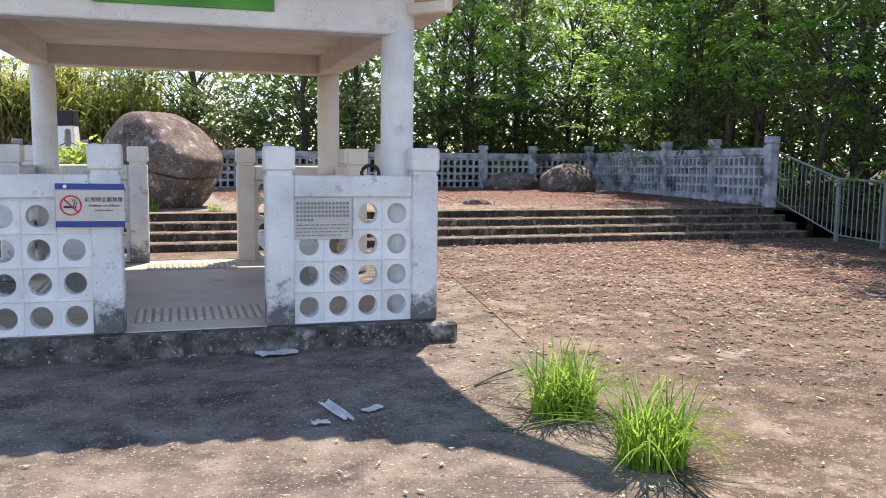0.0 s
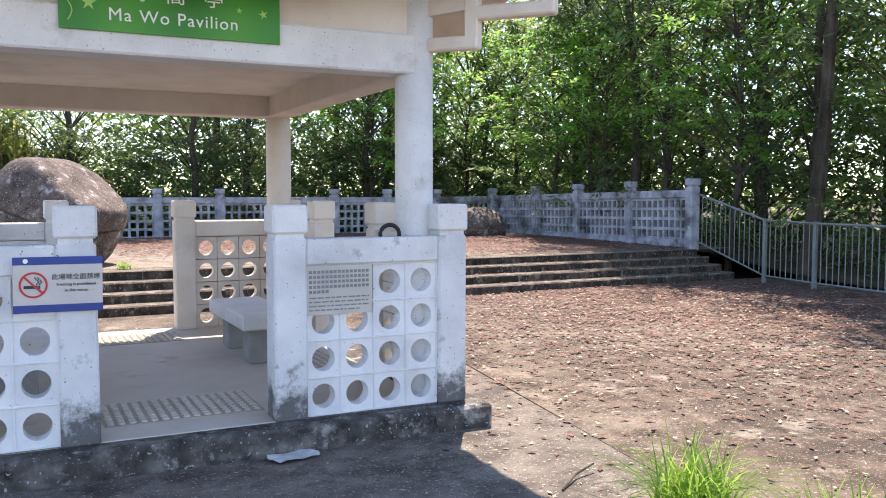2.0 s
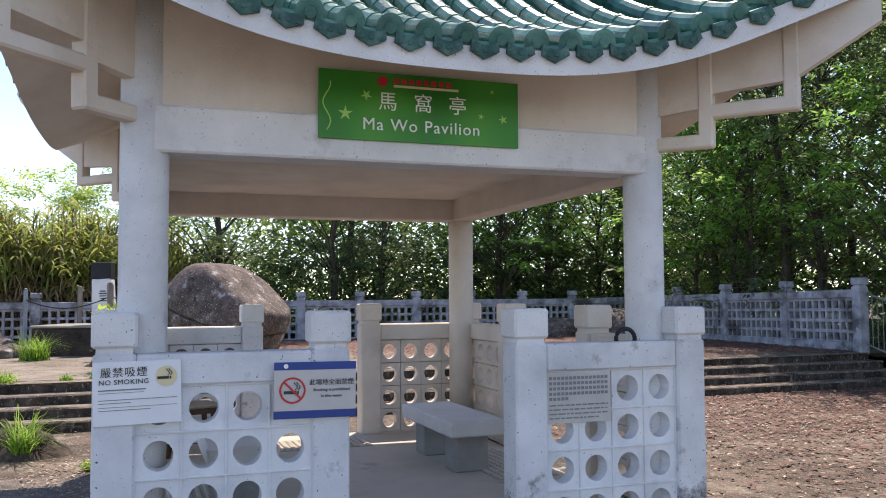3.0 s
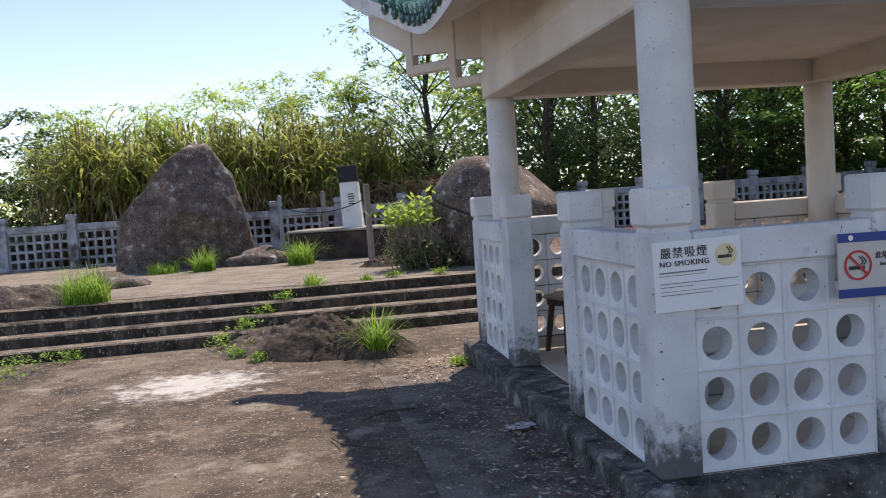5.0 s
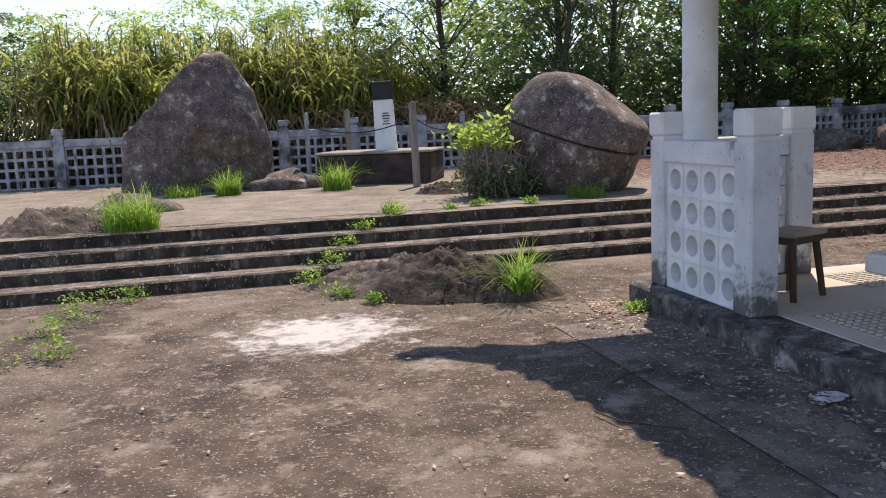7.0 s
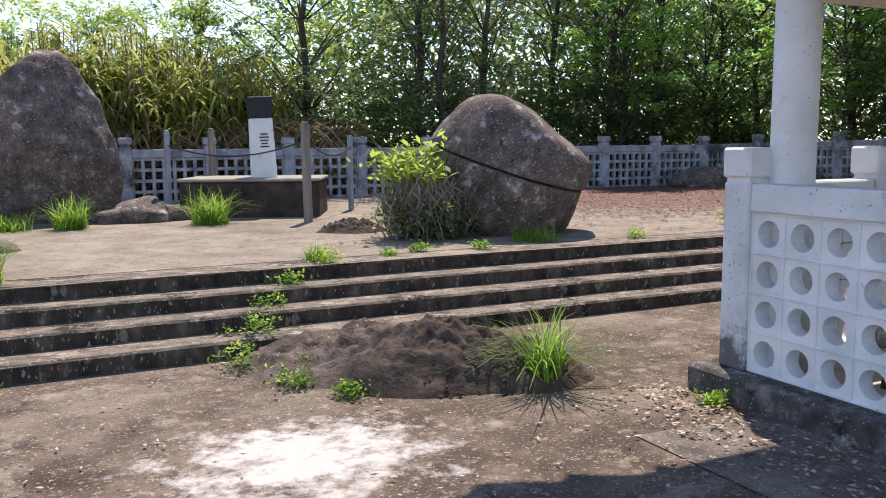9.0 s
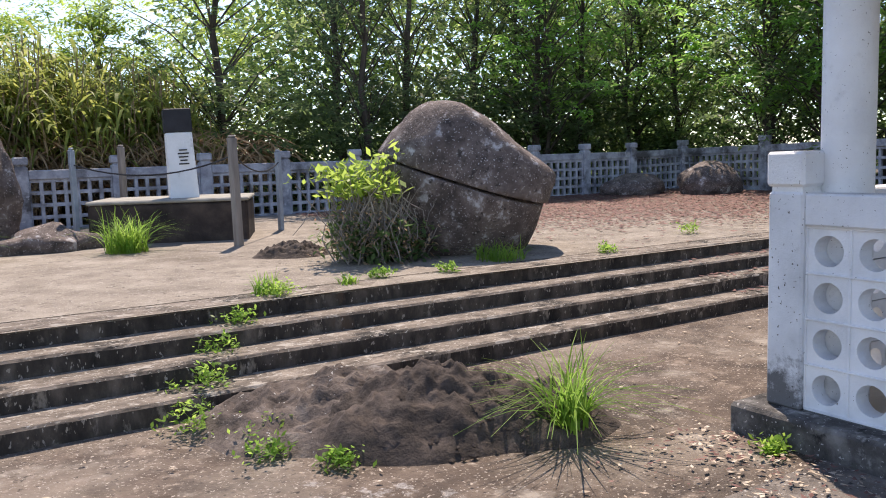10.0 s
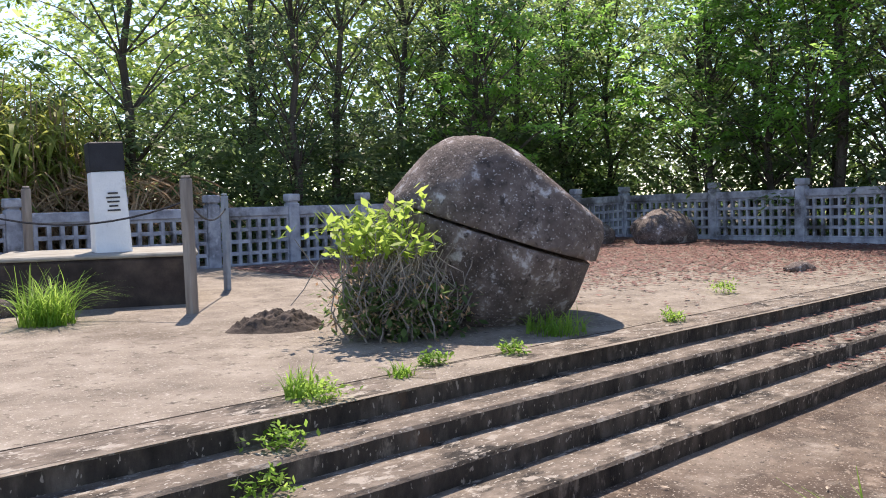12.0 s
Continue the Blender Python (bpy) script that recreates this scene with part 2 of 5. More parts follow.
M_BENCH = material("white_bench_slab", [(0.62, 0.61, 0.58), (0.76, 0.75, 0.72)], scale=4, spots=((0.3, 0.28, 0.25), 60, 0.7))
M_BENCHLEG = material("grey_bench_leg", [(0.25, 0.25, 0.24), (0.38, 0.38, 0.36)], scale=5)
M_SIGN_G = material("green_sign", [(0.015, 0.16, 0.02), (0.04, 0.27, 0.03), (0.09, 0.36, 0.05)], scale=1.6, detail=1, rough=0.35, bump=0)
M_SIGN_W = material("white_sign", [(0.74, 0.76, 0.77), (0.82, 0.83, 0.84)], scale=3, rough=0.4, bump=0)
M_SIGN_B = material("blue_band", [(0.02, 0.05, 0.22), (0.03, 0.07, 0.28)], scale=3, rough=0.4, bump=0)
M_SIGN_S = material("beige_notice", [(0.50, 0.47, 0.44), (0.60, 0.57, 0.54)], scale=4, rough=0.4, bump=0)
M_RED = material("red_ink", [(0.50, 0.03, 0.03), (0.6, 0.05, 0.05)], scale=4, rough=0.5, bump=0)
M_INK = material("dark_ink", [(0.03, 0.03, 0.035), (0.05, 0.05, 0.055)], scale=4, rough=0.5, bump=0)
M_GREYINK = material("grey_ink", [(0.16, 0.17, 0.18), (0.26, 0.27, 0.28)], scale=40, rough=0.5, bump=0)
M_TXTW = material("white_lettering", [(0.82, 0.84, 0.80), (0.88, 0.9, 0.86)], scale=4, rough=0.5, bump=0)
M_PALEGREEN = material("pale_green_ink", [(0.30, 0.6, 0.12), (0.4, 0.7, 0.2)], scale=4, rough=0.5, bump=0)
M_YELLOW = material("cream_ink", [(0.7, 0.6, 0.35), (0.8, 0.7, 0.45)], scale=4, rough=0.5, bump=0)
M_PLAQUE = material("grey_stone_plaque", [(0.46, 0.44, 0.40), (0.56, 0.54, 0.50)], scale=5, bump=0.1)
M_PAPER = material("white_litter_paper", [(0.42, 0.42, 0.42), (0.68, 0.69, 0.70)], scale=14, bump=0)

# ---- mesh helpers ----
def mesh_of(name, bm_or_data, mat, smooth=False):
    me = bpy.data.meshes.new(name)
    if isinstance(bm_or_data, tuple):
        me.from_pydata(bm_or_data[0], [], bm_or_data[1])
    else:
        bm_or_data.normal_update()
        bm_or_data.to_mesh(me)
        bm_or_data.free()
    for x in mat if isinstance(mat, (list, tuple)) else [mat]:
        me.materials.append(x)
    if smooth:
        me.polygons.foreach_set("use_smooth", [True] * len(me.polygons))
    me.update()
    return me


def part(name, bm, mat, parent=None, m=None, smooth=False, label=""):
    ob = new(name, bm if isinstance(bm, bpy.types.Mesh) else mesh_of(name, bm, mat, smooth))
    if parent:
        ob.parent = parent
    if m is not None:
        ob.matrix_basis = m
    if label:
        tagged(ob, label)
    return ob


def add_box(bm, lo, hi, bevel=0.0, m=None, top=None):
    """A box from corner lo to corner hi, with worn edges; top shrinks the upper face by that factor."""
    r = bmesh.ops.create_cube(bm, size=1.0)
    vs = r["verts"]
    for v in vs:
        s = top if (top and v.co.z > 0) else 1.0
        v.co = Vector([(lo[i] + hi[i]) / 2 + v.co[i] * (hi[i] - lo[i]) * (s if i < 2 else 1) for i in range(3)])
    if bevel:
        es = list({e for v in vs for e in v.link_edges})
        r = bmesh.ops.bevel(bm, geom=es, offset=bevel, segments=1, affect="EDGES", profile=0.5)
        vs = list({v for f in r["faces"] for v in f.verts} | {v for v in vs if v.is_valid})
    if m is not None:
        bmesh.ops.transform(bm, matrix=m, verts=vs)
    return bm


def box(lo, hi, bevel=0.008, m=None, top=None):
    return add_box(bmesh.new(), lo, hi, bevel, m, top)


def tube_data(points, radii, sides=8, cap=True):
    """Vertices and faces of a tube along points."""
    V, Fc = [], []
    n = len(points)
    pts = [Vector(p) for p in points]
    for i, p in enumerate(pts):
        d = (pts[min(i + 1, n - 1)] - pts[max(i - 1, 0)]).normalized()
        a = d.cross(Vector((0, 0, 1)) if abs(d.z) < 0.9 else Vector((0, 1, 0))).normalized()
        c = a.cross(d)
        r = radii[i] if isinstance(radii, (list, tuple)) else radii
        for k in range(sides):
            w = 2 * math.pi * k / sides
            V.append(tuple(p + a * (r * math.cos(w)) + c * (r * math.sin(w))))
    for i in range(n - 1):
        for k in range(sides):
            j = (k + 1) % sides
            Fc.append((i * sides + k, i * sides + j, (i + 1) * sides + j, (i + 1) * sides + k))
    if cap:
        Fc.append(tuple(range(sides))[::-1])
        Fc.append(tuple((n - 1) * sides + k for k in range(sides)))
    return V, Fc


def join_data(items):
    V, Fc = [], []
    for v, f in items:
        o = len(V)
        V += v
        Fc += [tuple(i + o for i in q) for q in f]
    return V, Fc


def blades(count, spot, height, width, lean, rng, segs=3):
    """Arching grass blades: spot(rng) gives a root, height, width and lean give ranges."""
    V, Fc = [], []
    for _ in range(count):
        x, y, z = spot(rng)
        h, w, l = rng.uniform(*height), rng.uniform(*width), rng.uniform(*lean)
        a = rng.uniform(0, 2 * math.pi)
        dx, dy = math.cos(a), math.sin(a)
        o = len(V)
        for i in range(segs + 1):
            t = i / segs
            out = l * h * t ** 2
            up = h * (t - 0.45 * min(l, 1.4) * t ** 3)
            ww = w * (1 - t) ** 0.6 * 0.5 if i < segs else 0.001
            V.append((x + dx * out - dy * ww, y + dy * out + dx * ww, z + up))
            V.append((x + dx * out + dy * ww, y + dy * out - dx * ww, z + up))
        for i in range(segs):
            Fc.append((o + 2 * i, o + 2 * i + 1, o + 2 * i + 3, o + 2 * i + 2))
    return V, Fc


def leaf_cloud(centres, n_each, spread, size, rng, droop=0.3, flat=0.55):
    """Small pointed leaves scattered round each centre, vectorised."""
    c = np.repeat(np.array(centres), n_each, axis=0)
    n = len(c)
    off = rng.normal(0, 1, (n, 3)) * np.array([spread, spread, spread * flat])
    p = c + off
    a = rng.uniform(0, 2 * np.pi, n)
    tilt = rng.normal(-droop, 0.5, n)
    s = rng.uniform(size[0], size[1], n)[:, None]
    d = np.stack([np.cos(a) * np.cos(tilt), np.sin(a) * np.cos(tilt), np.sin(tilt)], 1)
    side = np.stack([-np.sin(a), np.cos(a), rng.normal(0, 0.5, n)], 1)
    side /= np.linalg.norm(side, axis=1)[:, None]
    V = np.stack([p, p + d * s * 0.5 + side * s * 0.24, p + d * s, p + d * s * 0.5 - side * s * 0.24], 1).reshape(-1, 3)
    return V, np.arange(4 * n).reshape(n, 4)


def quads_mesh(name, V, Fc, mat):
    me = bpy.data.meshes.new(name)
    n = len(Fc)
    me.vertices.add(len(V))
    me.vertices.foreach_set("co", np.asarray(V, dtype=np.float32).ravel())
    me.loops.add(4 * n)
    me.loops.foreach_set("vertex_index", np.asarray(Fc, dtype=np.int32).ravel())
    me.polygons.add(n)
    me.polygons.foreach_set("loop_start", np.arange(0, 4 * n, 4, dtype=np.int32))
    me.update(calc_edges=True)
    me.materials.append(mat)
    return me


# ---- large structure ----
EDGES = [(12.30, 0.12), (12.61, 0.24), (12.92, 0.36), (13.23, 0.48)]
TOP = 0.48


def slab_grid(name, x0, x1, y0, y1, zf, step, mat, thick=0.3):
    """A thick sheet with slight unevenness."""
    nx, ny = max(1, round((x1 - x0) / step)), max(1, round((y1 - y0) / step))
    V = [(x0 + (x1 - x0) * i / nx, y0 + (y1 - y0) * j / ny, 0) for j in range(ny + 1) for i in range(nx + 1)]
    V = [(x, y, zf(x, y)) for x, y, _ in V]
    Fc = [(j * (nx + 1) + i, j * (nx + 1) + i + 1, (j + 1) * (nx + 1) + i + 1, (j + 1) * (nx + 1) + i) for j in range(ny) for i in range(nx)]
    return new(name, mesh_of(name, (V, Fc), mat, True))


def lump(x, y, s=0.5, a=0.01):
    return a * noise.noise(Vector((x * s, y * s, 0.3)))


ground = tagged(slab_grid("ground", -300, 300, -300, 300, lambda x, y: -0.12, 100, M_EARTH), "dark brown soil reaching to the horizon", "ground", kind="structure")
pavement = tagged(slab_grid("pavement", -16, 11.5, -14, 12.34, lambda x, y: lump(x, y, 0.6, 0.012) - 0.006, 0.25, M_PAVE), "weathered brown concrete forecourt strewn with dry leaves", "pavement", kind="structure")
terrace = tagged(slab_grid("terrace_floor", -16, 11.6, 13.2, 23.2, lambda x, y: TOP - 0.004 + lump(x, y, 0.5, 0.012), 0.25, M_TERR), "pale weathered concrete terrace above the steps", "pavement", kind="structure")


def bank_z(x, y):
    """Wooded ground behind the fences, rising into a bank behind the tall grass."""
    f = min(1.0, max(0.0, (y - 22.6) / 5))
    return 0.42 + 0.9 * f * min(1, max(0, (2.5 - x) / 6)) + 0.2 * noise.noise(Vector((x * 0.3, y * 0.3, 0)))


tagged(slab_grid("bank", -40, 45, 22.65, 60, bank_z, 1.0, M_EARTH), "dark leaf-covered soil bank behind the fence", "ground", kind="structure")
tagged(slab_grid("slope", 11.55, 45, -20, 22.7, lambda x, y: -0.1 + 0.5 * min(1, max(0, (y - 8) / 6)) + 0.15 * noise.noise(Vector((x * 0.3, y * 0.3, 4))), 1.0, M_EARTH), "dark leaf-covered soil beside the forecourt", "ground", kind="structure")
tagged(slab_grid("slope", -45, -15.9, -20, 22.7, lambda x, y: -0.1 + 0.5 * min(1, max(0, (y - 8) / 6)) + 0.2 * noise.noise(Vector((x * 0.3, y * 0.3, 8))), 1.0, M_EARTH), "dark soil under the trees", "ground", kind="structure")

X0S, X1S = -9.0, 10.75


def build_steps():
    flight = tagged(new("steps"), "four long mossy concrete steps up to the terrace", "steps", kind="structure")
    for i, (y, z) in enumerate(EDGES):
        n = 90
        back = EDGES[i + 1][0] + 0.02 if i < 3 else y + 0.34
        V, Fc = [], []
        for k in range(n + 1):
            x = X0S + (X1S - X0S) * k / n
            w = 0.008 * noise.noise(Vector((x * 3, i * 5.0, 0))) + 0.012 * noise.noise(Vector((x * 0.6, i * 3.0, 2)))
            zz = z + 0.006 * noise.noise(Vector((x * 4, i * 7.0, 1)))
            V += [(x, y + w + 0.006, z - 0.14), (x, y + w, zz - 0.018), (x, y + w + 0.016, zz), (x, back, z)]
        for k in range(n):
            for q in range(3):
                Fc.append((4 * k + q, 4 * k + 4 + q, 4 * k + 5 + q, 4 * k + 1 + q))
        Fc += [(0, 1, 2, 3), (4 * n + 3, 4 * n + 2, 4 * n + 1, 4 * n)]
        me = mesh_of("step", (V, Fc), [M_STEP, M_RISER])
        # upright faces take the darker riser mix, the rest the tread mix
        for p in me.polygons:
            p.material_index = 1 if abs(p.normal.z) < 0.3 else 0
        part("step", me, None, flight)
    return flight


build_steps()
apron = slab_grid("apron", -2.52, 2.1, -9.0, 9.7, lambda x, y: 0.006 + lump(x, y, 0.6, 0.012) - 0.006, 0.25, M_APRON)
for v in apron.data.vertices:
    v.co.x += max(0.0, v.co.x) / 2.1 * 0.16 * (v.co.y - 3.2)
tagged(apron, "grey concrete apron round the pavilion", "pavement", kind="structure")

# ---- pavilion ----
PX0, PX1, PY0, PY1 = -1.585, 1.93, 6.10, 10.10
PCX, PCY = (PX0 + PX1) / 2, (PY0 + PY1) / 2
ZF, ZR = 0.155, 1.255
PW, BS = 0.20, 0.2325
FRONT_L, SIDE_L = 1.275, 1.33
PAV = pose(PCX, PCY, 0, 0, 0, -1.0) @ pose(-PCX, -PCY, 0)

pavilion = tagged(new("pavilion"), "white concrete pavilion with green glazed tile roof and pierced parapets", "pavilion")
pavilion.matrix_basis = PAV


def block_mesh():
    """A square breeze block pierced by a round hole, with a raised rim."""
    bm = bmesh.new()
    n, h, t, r = 20, BS / 2 - 0.003, 0.10, 0.078
    rings = []
    for depth in (0.0, t):
        sq, ri = [], []
        for k in range(n):
            a = 2 * math.pi * (k + 0.5) / n
            c, s = math.cos(a), math.sin(a)
            q = h / max(abs(c), abs(s))
            sq.append(bm.verts.new((c * q, depth, s * q)))
            ri.append(bm.verts.new((c * r, depth, s * r)))
        rings.append((sq, ri))
    (s0, r0), (s1, r1) = rings
    for k in range(n):
        j = (k + 1) % n
        bm.faces.new((s0[k], s0[j], r0[j], r0[k]))
        bm.faces.new((s1[j], s1[k], r1[k], r1[j]))
        bm.faces.new((r0[k], r0[j], r1[j], r1[k]))
        bm.faces.new((s0[j], s0[k], s1[k], s1[j]))
    return mesh_of("block", bm, M_BLOCK)


BLOCK = block_mesh()
CREAM_BLOCK = BLOCK.copy()
CREAM_BLOCK.materials.clear()
CREAM_BLOCK.materials.append(M_CREAM)
M_STAINED = material("stained_white_plaster", [(0.50, 0.51, 0.52), (0.66, 0.67, 0.68), (0.76, 0.77, 0.78)], scale=2.5, detail=10, bump=0.35, bump_scale=70,
                     spots=((0.14, 0.13, 0.12), 55, 0.69), stain=[((0.20, 0.19, 0.18), 4.5, 0.62, 0.76)])


def grime(m, top=0.42):
    """Black algae creeping up from the foot, broken up by noise."""
    nt = m.node_tree
    N, L = nt.nodes, nt.links
    b = N["Principled BSDF"]
    src = b.inputs["Base Color"].links[0].from_socket
    g = N.new("ShaderNodeNewGeometry")
    sx = N.new("ShaderNodeSeparateXYZ")
    L.new(g.outputs["Position"], sx.inputs[0])
    n = N.new("ShaderNodeTexNoise")
    n.inputs["Scale"].default_value, n.inputs["Detail"].default_value, n.inputs["Roughness"].default_value = 9.0, 9.0, 0.75
    L.new(g.outputs["Position"], n.inputs["Vector"])
    ma = N.new("ShaderNodeMath")
    ma.operation = "MULTIPLY_ADD"
    L.new(n.outputs["Fac"], ma.inputs[0])
    ma.inputs[1].default_value = -0.9
    L.new(sx.outputs["Z"], ma.inputs[2])
    mr = N.new("ShaderNodeMapRange")
    L.new(ma.outputs[0], mr.inputs[0])
    mr.inputs[1].default_value, mr.inputs[2].default_value, mr.inputs[3].default_value, mr.inputs[4].default_value = top - 0.62, top - 0.45, 0.85, 0.0
    mx = N.new("ShaderNodeMix")
    mx.data_type = "RGBA"
    L.new(mr.outputs[0], mx.inputs[0])
    L.new(src, mx.inputs[6])
    mx.inputs[7].default_value = (0.045, 0.043, 0.042, 1)
    L.new(mx.outputs[2], b.inputs["Base Color"])


grime(M_STAINED)


def parapet(m, corner, PL=FRONT_L, skin=None):
    """One pierced parapet panel along local x, outer face at y = 0; corner: with a post at x = 0 too."""
    p = new("parapet_panel")
    p.parent, p.matrix_basis = pavilion, m
    bs = (PL - 2 * PW) / 4
    wall, cap, block = (skin, skin, CREAM_BLOCK) if skin else (M_STAINED, M_WHITE, BLOCK)
    posts = ([0.0] if corner else []) + [PL - PW]
    for x in posts:
        part("post", box((x, 0, ZF), (x + PW, PW, ZR), 0.012), wall, p)
        bm = box((x + 0.014, 0.014, ZR), (x + PW - 0.014, PW - 0.014, ZR + 0.03), 0.0)
        add_box(bm, (x - 0.008, -0.008, ZR + 0.026), (x + PW + 0.008, PW + 0.008, ZR + 0.20), 0.014)
        part("post_cap", bm, cap, p)
    part("top_rail", box((PW, 0.008, ZR - 0.165), (PL - PW, PW - 0.02, ZR - 0.006), 0.01), wall, p)
    part("sill", box((PW, 0.03, ZF - 0.01), (PL - PW, 0.16, ZF + 0.012), 0.004), wall, p)
    for i in range(4):
        for j in range(4):
            b = part("block", block, None, p, pose(PW + bs * (i + 0.5), 0.04, ZF + 0.012 + 0.2295 * (j + 0.5)))
            b.scale = (bs / BS, 1.0, 0.985)
    bm = bmesh.new()
    for k in range(5):
        add_box(bm, (PW, 0.028, ZF + 0.006 + 0.2295 * k), (PL - PW, 0.06, ZF + 0.018 + 0.2295 * k), 0.003)
        add_box(bm, (PW - 0.006 + bs * k, 0.030, ZF + 0.012), (PW + 0.006 + bs * k, 0.062, ZR - 0.165), 0.003)
    part("block_joint", bm, skin or M_BLOCK, p)
    return p


mirx = Matrix.Diagonal((-1, 1, 1, 1))
parapet(pose(PX0, PY0, 0), True)
parapet(pose(PX1, PY0, 0) @ mirx, True)
parapet(pose(PX1, PY1, 0, 0, 0, 180), True, FRONT_L, M_CREAM)
parapet(pose(PX0, PY1, 0, 0, 0, 180) @ mirx, True)
parapet(pose(PX0, PY0, 0, 0, 0, 90) @ Matrix.Diagonal((1, -1, 1, 1)), False, SIDE_L)
parapet(pose(PX0, PY1, 0, 0, 0, -90), False, SIDE_L)
parapet(pose(PX1, PY0, 0, 0, 0, 90), False, SIDE_L, M_CREAM)
parapet(pose(PX1, PY1, 0, 0, 0, -90) @ Matrix.Diagonal((1, -1, 1, 1)), False, SIDE_L, M_CREAM)

part("plinth", box((PX0 - 0.13, PY0 - 0.13, -0.1), (PX1 + 0.13, PY1 + 0.13, ZF), 0.02), M_PLINTH, pavilion)
part("floor_slab", box((PX0 + 0.21, PY0 + 0.03, ZF - 0.05), (PX1 - 0.21, PY1 - 0.03, ZF + 0.006), 0.004), M_FLOOR, pavilion)
COLS = [(-1.36, 6.36), (1.67, 6.36), (1.69, 9.84), (-1.32, 9.84)]
ZB, ZT = 2.29, 2.54
for x, y in COLS:
    V, Fc = tube_data([(x, y, ZF), (x, y, 1.3), (x, y, 3.12)], 0.125, 28)
    part("column", (V, Fc), M_CREAM if y > 8 and x > 0 else M_WHITE, pavilion, smooth=True)
bx0, bx1, by0, by1 = -1.475, 1.80, 6.245, 9.955
CX0, CX1 = -1.36, 1.67
bm = bmesh.new()
add_box(bm, (CX0, by0, ZB), (CX1, by0 + 0.23, ZT), 0.012)
part("beam", bm, M_WHITE, pavilion)
bm = bmesh.new()
add_box(bm, (CX0, by1 - 0.23, ZB), (CX1, by1, ZT), 0.012)
part("beam", bm, M_CREAM, pavilion)
bm = bmesh.new()
add_box(bm, (bx0 + 0.002, by0 + 0.10, ZB + 0.003), (bx0 + 0.23, by1 - 0.10, ZT - 0.002), 0.012)
add_box(bm, (bx1 - 0.23, by0 + 0.10, ZB + 0.003), (bx1 - 0.002, by1 - 0.10, ZT - 0.002), 0.012)
part("beam", bm, M_CREAM, pavilion)
bm = bmesh.new()
t = 0.025
add_box(bm, (CX0, by0 + t, ZT - 0.01), (CX1, by0 + 0.2, 3.15))
add_box(bm, (CX0, by1 - 0.2, ZT - 0.01), (CX1, by1 - t, 3.15))
add_box(bm, (bx0 + t, by0 + 0.12, ZT - 0.012), (bx0 + 0.2, by1 - 0.12, 3.148))
add_box(bm, (bx1 - 0.2, by0 + 0.12, ZT - 0.012), (bx1 - t, by1 - 0.12, 3.148))
part("frieze", bm, M_CREAM, pavilion)
part("ceiling_slab", box((bx0 + 0.1, by0 + 0.1, 2.50), (bx1 - 0.1, by1 - 0.1, 2.62), 0), M_CREAM, pavilion)

# roof: a hipped shell whose eaves lift and reach out towards the corners
RWX, RWY = 2.24, 2.50


def roof_at(u, v, drop=0.0):
    """Point of the roof at u, v in -1..1 across the plan."""
    r = max(abs(u), abs(v))
    q = min(abs(u), abs(v)) / max(r, 1e-6)
    out = 1 + 0.14 * q ** 5 * r ** 4
    z = 2.80 + 0.75 * (1 - r) + 1.05 * (1 - r) ** 2 + 0.66 * q ** 2.6 * r ** 2.5
    return Vector((PCX + u * RWX * out, PCY + v * RWY * out, z - drop))


